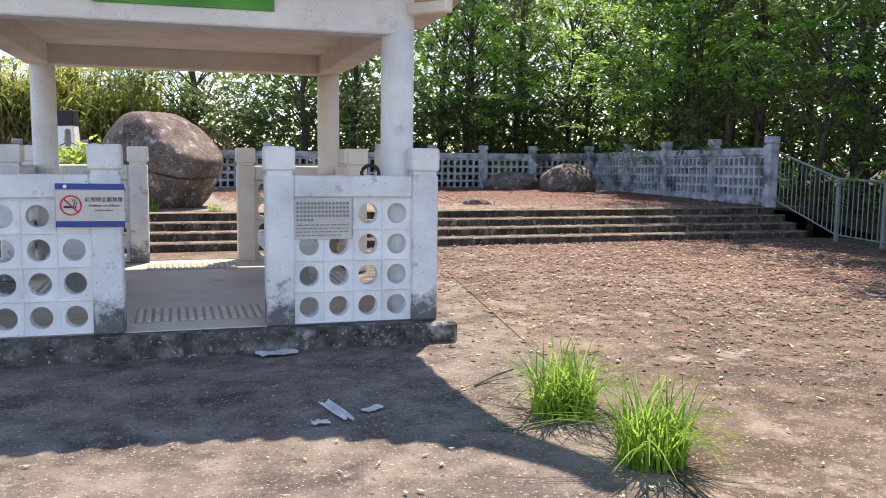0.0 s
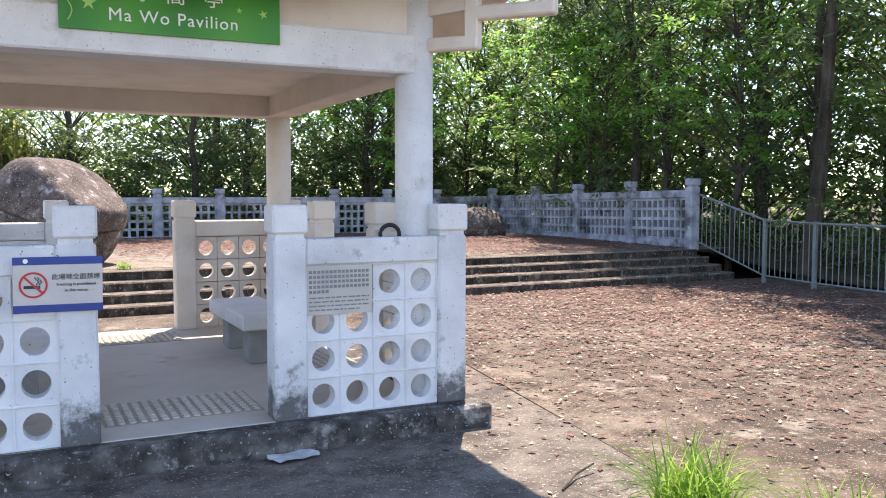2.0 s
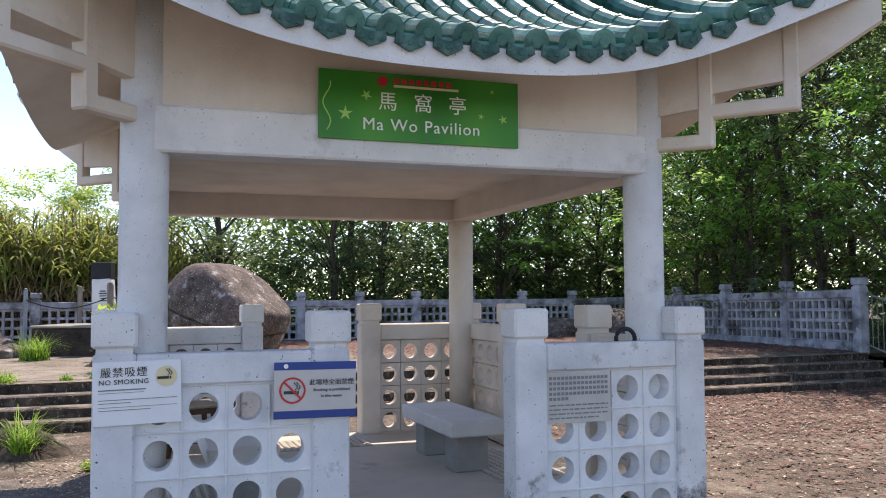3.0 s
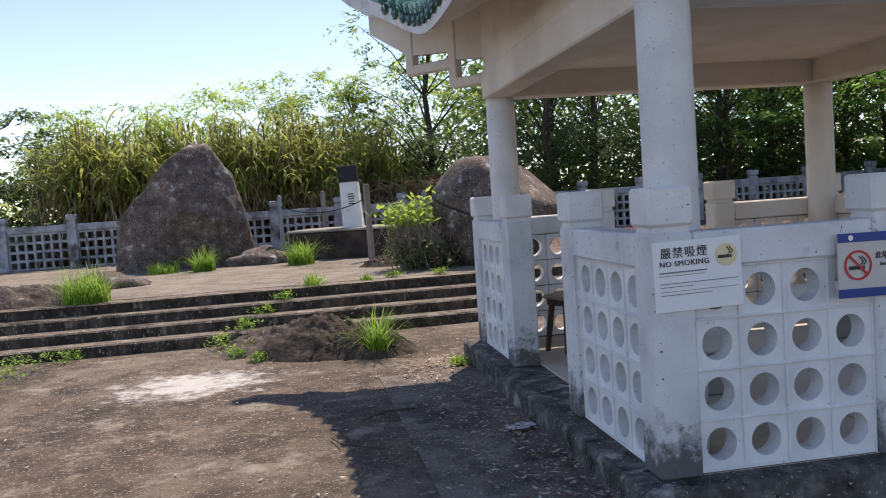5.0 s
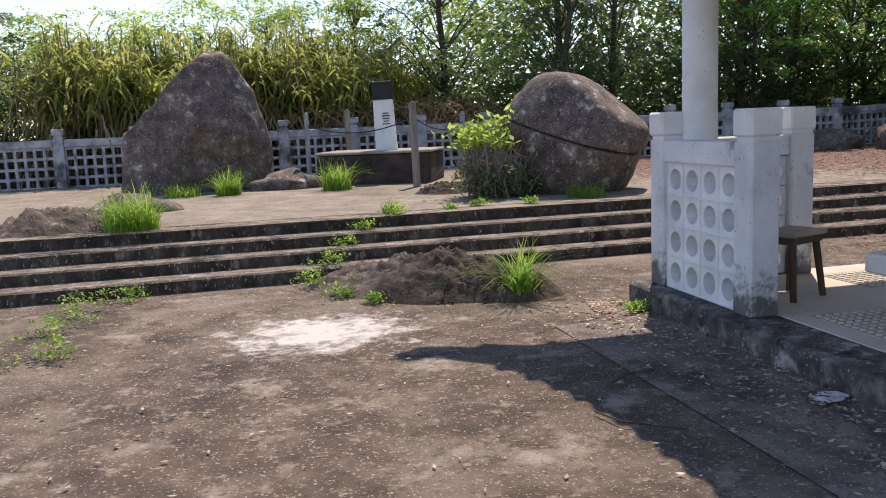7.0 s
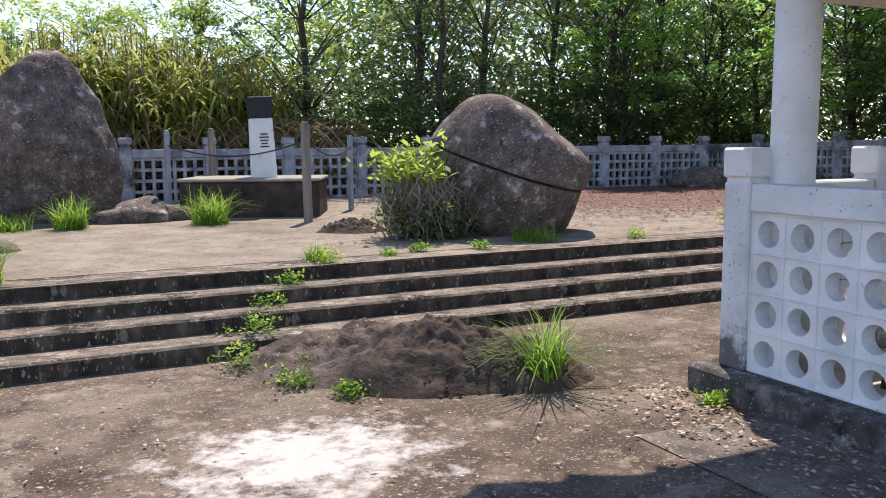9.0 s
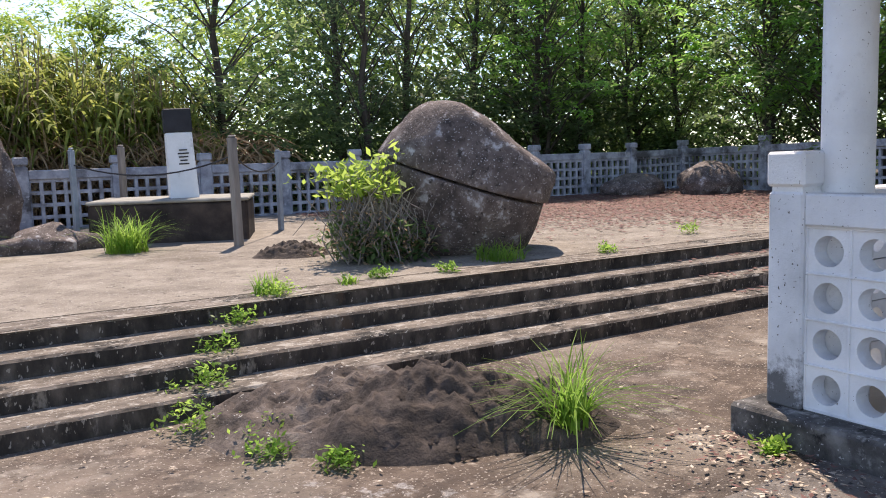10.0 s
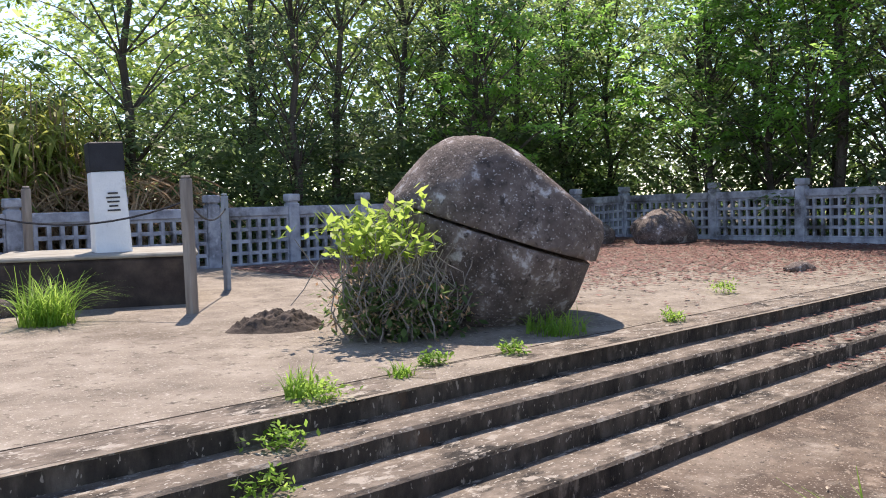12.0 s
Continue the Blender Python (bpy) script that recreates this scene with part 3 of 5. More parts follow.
def build_roof():
    n = 36
    V, Fc = [], []
    for layer, drop in ((0, 0.0), (1, 0.13)):
        for j in range(n + 1):
            for i in range(n + 1):
                V.append(tuple(roof_at(2 * i / n - 1, 2 * j / n - 1, drop)))
    a = (n + 1) ** 2
    at = lambda l, i, j: l * a + j * (n + 1) + i
    for j in range(n):
        for i in range(n):
            Fc.append((at(0, i, j), at(0, i + 1, j), at(0, i + 1, j + 1), at(0, i, j + 1)))
            Fc.append((at(1, i, j), at(1, i, j + 1), at(1, i + 1, j + 1), at(1, i + 1, j)))
    for k in range(n):
        Fc.append((at(0, k, 0), at(1, k, 0), at(1, k + 1, 0), at(0, k + 1, 0)))
        Fc.append((at(0, k, n), at(0, k + 1, n), at(1, k + 1, n), at(1, k, n)))
        Fc.append((at(0, 0, k), at(0, 0, k + 1), at(1, 0, k + 1), at(1, 0, k)))
        Fc.append((at(0, n, k), at(1, n, k), at(1, n, k + 1), at(0, n, k + 1)))
    shell = part("roof_shell", (V, Fc), [M_CREAM, M_WHITE, M_TILEBED], pavilion)
    for p in shell.data.polygons:
        p.material_index = 2 if p.normal.z > 0.5 else (0 if p.normal.z < -0.5 else 1)
    # tile rows and the scalloped drip tiles between them
    drip = bmesh.new()
    prof = [(-0.072, 0.0), (-0.078, -0.06), (-0.045, -0.078), (0, -0.100), (0.045, -0.078), (0.078, -0.06), (0.072, 0.0), (0.045, -0.02), (0, -0.028), (-0.045, -0.02)]
    f0 = [drip.verts.new((x, -0.012, z)) for x, z in prof]
    f1 = [drip.verts.new((x, 0.012, z)) for x, z in prof]
    drip.faces.new(f0)
    drip.faces.new(f1[::-1])
    for k in range(len(prof)):
        drip.faces.new((f0[(k + 1) % len(prof)], f0[k], f1[k], f1[(k + 1) % len(prof)]))
    for x in (-0.05, 0.0, 0.05):
        add_box(drip, (x - 0.012, -0.018, -0.07), (x + 0.012, -0.01, -0.05), 0.003)
    DRIP = mesh_of("drip_tile", drip, M_DRIP)
    for side in range(4):
        along = RWX if side % 2 == 0 else RWY
        count = 11
        def place(s, r):
            # s: along the eave, r: 1 at the eave, towards 0 at the peak
            u, v = {0: (s, -r), 1: (r, s), 2: (-s, r), 3: (-r, -s)}[side]
            return roof_at(u, v)
        for k in range(-count, count + 1):
            s = k / (count + 0.35)
            r_end = max(abs(s), 0.06)
            steps = max(3, int((1 - r_end) * 22))
            pts, rad = [], []
            for i in range(steps):
                r = 0.985 - (0.985 - r_end) * i / (steps - 1)
                p = place(s, r) + Vector((0, 0, 0.045))
                pts.append(p)
                rad.append(0.064)
            if r_end > 0.96:
                continue
            d = (pts[0] - pts[1]).normalized()
            data = [tube_data(pts, rad, 12)]
            data.append(tube_data([pts[0] + d * 0.004, pts[0] + d * 0.05, pts[0] + d * 0.052], [0.072, 0.072, 0.054], 14))
            data.append(tube_data([pts[0] + d * 0.05, pts[0] + d * 0.062], [0.036, 0.03], 10))
            L = sum((pts[i + 1] - pts[i]).length for i in range(steps - 1))
            for c in range(1, int(L / 0.27)):
                f = c * 0.27 / L * (steps - 1)
                i = min(int(f), steps - 2)
                q = pts[i].lerp(pts[i + 1], f - i)
                e = (pts[i + 1] - pts[i]).normalized()
                data.append(tube_data([q - e * 0.016, q + e * 0.016], 0.070, 12))
            part("roof_tile_row", join_data(data), M_TILE, pavilion, smooth=False)
            if k < count:
                s2 = (k + 0.5) / (count + 0.35)
                p, p2 = place(s2, 1.0), place(s2 + 0.01, 1.0)
                e = (p2 - p).normalized()
                o = (place(s2, 1.0) - place(s2, 0.97)).normalized()
                o = Vector((o.x, o.y, 0)).normalized()
                up = e.cross(-o).normalized()
                rot = Matrix((e, -o, up)).transposed().to_4x4()
                part("drip_tile", DRIP, None, pavilion, Matrix.Translation(p + o * 0.02 + Vector((0, 0, 0.03))) @ rot)
        V, Fc = [], []
        for k in range(-count, count):
            s2 = (k + 0.5) / (count + 0.35)
            r_end = max(abs(s2), 0.06)
            courses = int((1 - r_end) * 2.4 / 0.11)
            for c in range(courses):
                r = 1 - c * 0.11 / 2.4
                a0, b0 = place(s2 - 0.03, r), place(s2 + 0.03, r)
                a1, b1 = place(s2 - 0.03, r - 0.05), place(s2 + 0.03, r - 0.05)
                o = len(V)
                V += [tuple(a0 + Vector((0, 0, 0.03))), tuple(b0 + Vector((0, 0, 0.03))), tuple(b1 + Vector((0, 0, 0.006))), tuple(a1 + Vector((0, 0, 0.006))), tuple(a0), tuple(b0)]
                Fc += [(o, o + 1, o + 2, o + 3), (o + 4, o + 5, o + 1, o)]
        tagged(part("pan_tile", (V, Fc), M_TILE, pavilion), kind="stuff")
    # hip ridges with curled ends, and the stepped brackets under the corners
    for su in (-1, 1):
        for sv in (-1, 1):
            pts = [roof_at(su * r, sv * r) + Vector((0, 0, 0.09)) for r in np.linspace(0.04, 0.98, 16)]
            tip = pts[-1]
            d = Vector((su * RWX, sv * RWY, 0)).normalized()
            base = Matrix.Translation(roof_at(su, sv)) @ pose(0, 0, 0, 0, 0, math.degrees(math.atan2(sv * RWY, su * RWX)))
            curl = [base @ Vector((x, 0, z)) for x, z in ((0.06, 0.11), (0.17, 0.16), (0.27, 0.23), (0.33, 0.33), (0.31, 0.41), (0.25, 0.43), (0.21, 0.38))]
            prow = bmesh.new()
            edge = [(-0.65, -0.36), (-0.2, -0.24), (0.08, -0.08), (0.26, 0.06), (0.33, 0.15), (0.31, 0.22), (0.05, 0.10), (-0.65, 0.06)]
            sides = [[prow.verts.new((x, w, z)) for x, z in edge] for w in (-0.08, 0.08)]
            prow.faces.new(sides[0])
            prow.faces.new(sides[1][::-1])
            for k in range(len(edge)):
                j = (k + 1) % len(edge)
                prow.faces.new((sides[0][j], sides[0][k], sides[1][k], sides[1][j]))
            part("corner_prow", prow, M_WHITE, pavilion, base)
            part("hip_ridge", join_data([tube_data(pts, 0.085, 10), tube_data([p + Vector((0, 0, 0.09)) for p in pts], 0.05, 8)]), M_TILE, pavilion)
            part("ridge_finial", tube_data([tip] + curl, [0.085, 0.085, 0.082, 0.078, 0.07, 0.062, 0.052, 0.04], 12), M_TILE, pavilion, smooth=True)
            cx, cy = (COLS[1][0] if su > 0 else COLS[0][0]), (COLS[2][1] if sv > 0 else COLS[0][1])
            ang = math.degrees(math.atan2(sv * RWY, su * RWX))
            bm = bmesh.new()
            add_box(bm, (0.05, -0.05, 2.44), (0.46, 0.05, 2.525), 0.012)
            add_box(bm, (0.372, -0.049, 2.50), (0.459, 0.049, 3.30), 0.008)
            add_box(bm, (0.44, -0.05, 2.62), (0.96, 0.05, 2.705), 0.012)
            add_box(bm, (0.872, -0.049, 2.68), (0.959, 0.049, 3.30), 0.008)
            web = [(0.05, 2.66), (0.42, 2.69), (0.45, 2.77), (0.92, 2.80), (1.40, 3.08), (1.40, 3.30), (0.05, 3.30)]
            faces = [[bm.verts.new((x, w, z)) for x, z in web] for w in (-0.035, 0.035)]
            bm.faces.new(faces[0])
            bm.faces.new(faces[1][::-1])
            for k in range(len(web)):
                j = (k + 1) % len(web)
                bm.faces.new((faces[0][j], faces[0][k], faces[1][k], faces[1][j]))
            part("corner_bracket", bm, M_CREAM, pavilion, pose(cx, cy, 0, 0, 0, ang))
    V, Fc = tube_data([(PCX, PCY, 4.5), (PCX, PCY, 4.75), (PCX, PCY, 4.9), (PCX, PCY, 5.15)], [0.22, 0.12, 0.2, 0.03], 16)
    part("roof_finial", (V, Fc), M_TILE, pavilion, smooth=True)


build_roof()


# ---- fences ----
def fence_bay(length, height=0.80):
    """A concrete bay: rail over a lattice of square openings, local x along, base at z = 0."""
    nx = max(3, round(length / 0.176))
    cw, ch, hole = length / nx, (height - 0.02) / 4, 0.122
    bm = bmesh.new()
    for i in range(nx + 1):
        w = (cw - hole) / 2
        add_box(bm, (max(0, i * cw - w), -0.045, 0), (min(length, i * cw + w), 0.045, height), 0.004)
    for j in range(5):
        add_box(bm, (0, -0.04, max(0.002, j * ch - 0.03)), (length, 0.04, min(height, j * ch + 0.03)), 0.004)
    return bm


def build_fence(points, label):
    fence = tagged(new("fence"), label, "fence", kind="structure")
    n = len(points)
    for i, (x, y, z) in enumerate(points):
        nx_, ny_, nz_ = points[min(i + 1, n - 1)] if i < n - 1 else points[i - 1]
        a = math.degrees(math.atan2(ny_ - y, nx_ - x))
        bm = box((-0.10, -0.10, -0.2), (0.10, 0.10, 1.00), 0.012)
        add_box(bm, (-0.075, -0.075, 1.0), (0.075, 0.075, 1.03), 0.0)
        add_box(bm, (-0.11, -0.11, 1.03), (0.11, 0.11, 1.16), 0.018)
        part("post", bm, M_FENCE, fence, pose(x, y, z, 0, 0, a))
        if i < n - 1:
            L = math.hypot(nx_ - x, ny_ - y) - 0.2
            sl = math.degrees(math.atan2(nz_ - z, L))
            m = pose(x, y, z, 0, 0, a) @ pose(0.1, 0, 0, 0, -sl, 0)
            part("kerb", box((-0.02, -0.07, -0.25), (L + 0.02, 0.07, -0.002), 0.01), M_FENCE, fence, m)
            part("lattice", fence_bay(L), M_FENCE, fence, m)
            part("top_rail", box((0, -0.075, 0.80), (L, 0.075, 0.95), 0.012), M_FENCE, fence, m)
    return fence


right_line = [(10.75 + 0.07 * (y - 13.4), y, 0.52 + 0.016 * (21.5 - y)) for y in (13.38, 15.35, 17.4, 19.4, 21.9)]
corner = right_line[-1]
back_line = [corner] + [(9.61 - 1.46 * k, 21.95 + 0.041 * k, 0.48) for k in range(17)]
build_fence(right_line, "weathered blue-grey concrete lattice fence above leaf litter")
build_fence(back_line, "weathered blue-grey concrete lattice fence along the terrace")


def build_railing():
    """Green-grey metal railing that falls beside the steps and runs on along the forecourt."""
    rail = tagged(new("railing"), "green-grey metal railing with thin upright bars", "railing", kind="structure")
    path = [(10.80, 13.28, 0.52, 1.0), (10.72, 11.6, 0.02, 1.05), (10.62, 10.5, 0, 1.05), (10.45, 8.7, 0, 1.05), (10.2, 6.2, 0, 1.05), (9.95, 3.7, 0, 1.05), (9.7, 1.2, 0, 1.05), (9.45, -1.3, 0, 1.05)]
    for i, (x, y, z, h) in enumerate(path):
        if i:
            part("post", box((x - 0.03, y - 0.03, z - 0.05), (x + 0.03, y + 0.03, z + h + 0.03), 0.004), M_RAIL, rail)
        if i < len(path) - 1:
            x2, y2, z2, h2 = path[i + 1]
            data = [tube_data([(x, y, z + h), (x2, y2, z2 + h2)], 0.022, 6), tube_data([(x, y, z + 0.1), (x2, y2, z2 + 0.1)], 0.016, 6)]
            part("rail", join_data(data), M_RAIL, rail)
            n = int(math.hypot(x2 - x, y2 - y) / 0.12)
            bars = []
            for k in range(1, n):
                f = k / n
                px, py, pz = x + (x2 - x) * f, y + (y2 - y) * f, z + (z2 - z) * f
                bars.append(tube_data([(px, py, pz + 0.1), (px, py, pz + h)], 0.009, 5, False))
            part("bars", join_data(bars), M_RAIL, rail)


build_railing()


# ---- rocks ----
def rock_bm(size, seed, rough=0.18, sub=4):
    bm = bmesh.new()
    bmesh.ops.create_icosphere(bm, subdivisions=sub, radius=1.0)
    for v in bm.verts:
        p = v.co.copy()
        d = 1 + rough * noise.noise(p * 1.1 + Vector((seed * 7.3, seed, 0))) + rough * 0.35 * noise.noise(p * 3.2 + Vector((seed, 0, 3))) + rough * 0.1 * noise.noise(p * 9 + Vector((seed, 5, 3)))
        p = p * d
        v.co = Vector((p.x * size[0], p.y * size[1], p.z * size[2]))
    return bm


def split_boulder():
    """A rounded boulder cracked through on a slant into an upper and a lower half."""
    ob = tagged(new("split_boulder"), "large rounded brown boulder split by a slanting crack, lichen on top", "boulder")
    ob.matrix_basis = pose(-0.17, 14.82, 1.20, 0, 0, -39)
    for name, keep in (("upper_half", 1), ("lower_half", -1)):
        bm = rock_bm((1.0, 0.88, 0.96), 21.0, 0.05, 5)
        cuts = [((0.60, 0.0, 0.80), 0.60), ((-0.70, 0.0, 0.71), 0.80), ((-0.1, 0.0, 1.0), 0.79), ((0.95, 0.0, -0.30), 0.90), ((-1.0, 0.0, -0.1), 0.86), ((0.3, -0.9, 0.45), 0.80), ((-0.2, -1.0, -0.1), 0.82)]
        for cn, d in cuts:
            cn = Vector(cn).normalized()
            for v in bm.verts:
                k = v.co.dot(cn) - d
                if k > -0.06:
                    v.co -= cn * (max(0.0, k) * 0.88 + 0.02 * max(0.0, 1 - abs(k) / 0.06))
        for v in bm.verts:
            p = v.co
            p += p.normalized() * (0.022 * noise.noise(p * 2.6 + Vector((3, 1, 0))) + 0.010 * noise.noise(p * 9.0) + 0.005 * noise.noise(p * 22.0))
            v.co.x -= 0.05
            v.co.z = max(v.co.z * (1.07 if v.co.z > 0 else 1.0), -0.78)
        n = Vector((0.34, -0.06, 1)).normalized()
        c = Vector((0, 0, 0.05)) + n * (0.013 * keep)
        for v in bm.verts:
            v.co.z -= 0.03 * noise.noise(Vector((v.co.x * 2.5, v.co.y * 2.5, 9)))
        r = bmesh.ops.bisect_plane(bm, geom=bm.verts[:] + bm.edges[:] + bm.faces[:], plane_co=c, plane_no=n, clear_outer=keep < 0, clear_inner=keep > 0)
        es = [e for e in r["geom_cut"] if isinstance(e, bmesh.types.BMEdge)]
        bmesh.ops.contextual_create(bm, geom=es)
        if keep > 0:
            for v in bm.verts:
                v.co.x = v.co.x * 1.03 + 0.015
        part(name, bm, M_ROCK, ob, smooth=True)


split_boulder()


def rock(name, label, at, size, seed, turn=0, **kw):
    ob = tagged(part(name, rock_bm(size, seed, **kw), M_ROCK, None, pose(*at, 0, 0, turn), smooth=True), label, "boulder")
    return ob


def leaning_boulder():
    """A tall wedge: long slope on one side, blunt tip, undercut facets in front."""
    bm = bmesh.new()
    bmesh.ops.create_icosphere(bm, subdivisions=6, radius=2.2)
    planes = [((-0.66, 0.05, 0.75), 1.70), ((0.2, 0.0, 1.0), 2.36), ((0.8, 0.0, 0.6), 1.46), ((0.96, 0.0, 0.25), 1.02), ((0.97, -0.1, -0.2), 0.84),
              ((-0.97, 0.0, 0.1), 1.62), ((-0.5, -0.85, 0.02), 1.02), ((0.3, -0.92, 0.26), 1.02), ((0.1, -0.93, -0.36), 0.46), ((0.62, -0.78, -0.1), 1.0), ((0.0, 1.0, 0.2), 1.0), ((0.45, -0.6, 0.65), 1.72)]
    for n, d in planes:
        n = Vector(n).normalized()
        for v in bm.verts:
            k = v.co.dot(n) - d
            if k > 0:
                v.co -= n * k * 0.97
    for v in bm.verts:
        p = v.co
        p += p.normalized() * (0.05 * noise.noise(p * 1.3) + 0.045 * noise.noise(p * 3.5) + 0.025 * noise.noise(p * 8.0) + 0.01 * noise.noise(p * 18))
        p.z = max(p.z, -0.1)
    ob = part("leaning_boulder", bm, M_ROCK, None, pose(-4.84, 19.35, TOP - 0.02, 0, 0, 4), smooth=True)
    ob.scale = (0.97, 1.0, 1.06)
    tagged(ob, "tall leaning grey-brown boulder with a pointed top", "boulder")


leaning_boulder()
rock("low_rock", "low flat rock beside the leaning boulder", (-3.75, 18.6, 0.45), (0.62, 0.40, 0.30), 8.0, 10, rough=0.4)
rock("low_rock", "low flat brown rock on the terrace", (-5.95, 15.7, 0.42), (0.62, 0.42, 0.27), 9.0, 25, rough=0.4)
rock("low_rock", "small flat brown stone on the leafy terrace", (5.4, 14.75, 0.46), (0.30, 0.2, 0.13), 10.0, 5, rough=0.4)
rock("small_boulder", "dark rounded stone on the leaf-covered terrace", (9.6, 19.6, 0.72), (0.75, 0.6, 0.45), 11.0, 0)
rock("small_boulder", "dark rounded stone beside the lattice fence", (8.6, 20.9, 0.62), (0.8, 0.6, 0.32), 12.0, 0)


def hump(name, label, at, rx, ry, height, seed, mat, turn, category):
    """A low rugged hump that runs out into the ground all round."""
    n, m = 46, 84
    V, Fc = [], []
    for i in range(n + 1):
        q = i / n
        for k in range(m):
            a = 2 * math.pi * k / m
            edge = 1 + 0.22 * noise.noise(Vector((math.cos(a) * 1.6, math.sin(a) * 1.6, seed)))
            x, y = rx * q * edge * math.cos(a), ry * q * edge * math.sin(a)
            p = Vector((x, y, seed))
            ridge = 1 - abs(noise.noise(p * 3.1)) * 2
            h = height * (1 - q ** 2.2) * (0.85 + 0.5 * noise.noise(p * 1.7) + 0.22 * ridge)
            h += min(1, 4 * (1 - q)) * (0.045 * noise.noise(p * 7) + 0.04 * noise.noise(p * 16) + 0.026 * noise.noise(p * 33))
            V.append((x, y, max(h, -0.01) - 0.012))
    for i in range(n):
        for k in range(m):
            j = (k + 1) % m
            Fc.append((i * m + k, (i + 1) * m + k, (i + 1) * m + j, i * m + j))
    tagged(part(name, (V, Fc), mat, None, pose(*at, 0, 0, turn), smooth=True), label, category)


M_MOUND = material("dark_weathered_rock", [(0.045, 0.034, 0.028), (0.10, 0.078, 0.065), (0.19, 0.155, 0.132)], scale=6.0, detail=15, bump=1.0, bump_scale=26,
                   stain=[((0.26, 0.235, 0.21), 3.5, 0.58, 0.68), ((0.035, 0.027, 0.023), 5.0, 0.54, 0.66)], spots=((0.36, 0.34, 0.31), 34, 0.68))
hump("mound_rock", "rugged dark brown rock hump at the foot of the steps", (-3.08, 11.62, 0.0), 1.12, 0.66, 0.27, 4.0, M_MOUND, -32, "rock")
hump("soil_heap", "heap of dark crumbly soil at the foot of the steps", (-2.88, 11.17, 0.0), 0.86, 0.52, 0.33, 9.0, M_SOIL, -30, "soil heap")
hump("soil_heap", "low heap of dry soil and straw beside the bush", (-1.75, 15.75, TOP), 0.42, 0.30, 0.14, 14.0, M_SOIL, -30, "soil heap")
hump("rock_outcrop", "flat dark rock outcrop where the steps end", (-6.45, 14.15, 0.22), 1.25, 0.95, 0.42, 18.0, M_MOUND, 25, "rock outcrop")


def clods():
    r = random.Random(4)
    data = []
    for _ in range(420):
        a, q = r.uniform(0, 6.283), math.sqrt(r.random())
        u, v = q * math.cos(a), q * math.sin(a)
        x, y = u * 0.84, v * 0.50
        z = 0.24 * (1 - q ** 2.2) + 0.005
        s = r.uniform(0.008, 0.026)
        pts = [(x + s * r.uniform(0.6, 1.2) * c, y + s * r.uniform(0.6, 1.2) * d, z + s * r.uniform(0.5, 1.0) * e) for c, d, e in ((1, 0, 0), (0, 1, 0), (-1, 0, 0), (0, -1, 0), (0, 0, 1), (0, 0, -1))]
        data.append((pts, [(0, 1, 4), (1, 2, 4), (2, 3, 4), (3, 0, 4), (1, 0, 5), (2, 1, 5), (3, 2, 5), (0, 3, 5)]))
    tagged(part("soil_clods", join_data(data), M_SOIL, None, pose(-2.86, 11.20, 0.0, 0, 0, -30)), "loose dark clods of soil on the heap", "soil", kind="stuff")


clods()


# ---- monument ----
def monument():
    ped = tagged(new("pedestal"), "dark concrete pedestal with a paler top slab on the terrace", "pedestal")
    ped.matrix_basis = pose(-2.08, 18.9, TOP, 0, 0, -24)
    part("body", box((-0.98, -0.65, -0.05), (0.98, 0.65, 0.50), 0.03), M_PED, ped)
    part("top_slab", box((-1.0, -0.67, 0.50), (1.0, 0.67, 0.545), 0.015), M_PEDTOP, ped)
    pil = tagged(new("monument_pillar"), "tapering white pillar with a black top on the pedestal", "pillar")
    pil.matrix_basis = pose(-2.0, 18.78, TOP + 0.54, 0, -2, -12)
    part("shaft", box((-0.185, -0.185, -0.01), (0.185, 0.185, 0.86), 0.012, top=0.9), M_PILLAR, pil)
    part("cap", box((-0.175, -0.175, 0.86), (0.175, 0.175, 1.17), 0.012), M_BLACK, pil)
    bm = bmesh.new()
    for k, w in enumerate((0.10, 0.14, 0.12, 0.09, 0.13)):
        z = 0.62 - k * 0.045
        add_box(bm, (-w / 2 + 0.03, -0.185, z), (w / 2 + 0.03, -0.165, z + 0.018))
    part("inscription", bm, M_INK, pil)


monument()


def stake(x, y, h, mat, label, r=0.04, tilt=0):
    bm = box((-r, -r, -0.05), (r, r, h), 0.008)
    add_box(bm, (-r * 0.8, -r * 0.8, h), (r * 0.8, r * 0.8, h + 0.03), 0.01)
    tagged(part("stake", bm, mat, None, pose(x, y, TOP, 0, tilt, 20)), label, "stake", "stakes round the pedestal")


stake(-1.84, 17.2, 1.28, M_STAKE, "grey weathered timber stake on the terrace", 0.045, -1)
stake(-0.6, 18.9, 1.12, M_METAL, "blue-grey painted stake on the terrace", 0.035)
stake(-3.35, 18.85, 1.20, M_METAL, "blue-grey painted stake by the pedestal", 0.032)
stake(-2.5, 20.0, 1.25, M_STAKE, "grey weathered timber stake by the pedestal", 0.04)


def chain(a, b, sag):
    pts = [Vector(a).lerp(Vector(b), i / 12) - Vector((0, 0, sag * (1 - (2 * i / 12 - 1) ** 2))) for i in range(13)]
    tagged(part("chain", tube_data(pts, 0.010, 5), M_BLACK), "thin dark rope slung between the stakes", "rope")


chain((-3.35, 18.85, 1.5), (-1.86, 17.2, 1.55), 0.18)
chain((-1.84, 17.2, 1.55), (-0.6, 18.88, 1.45), 0.16)


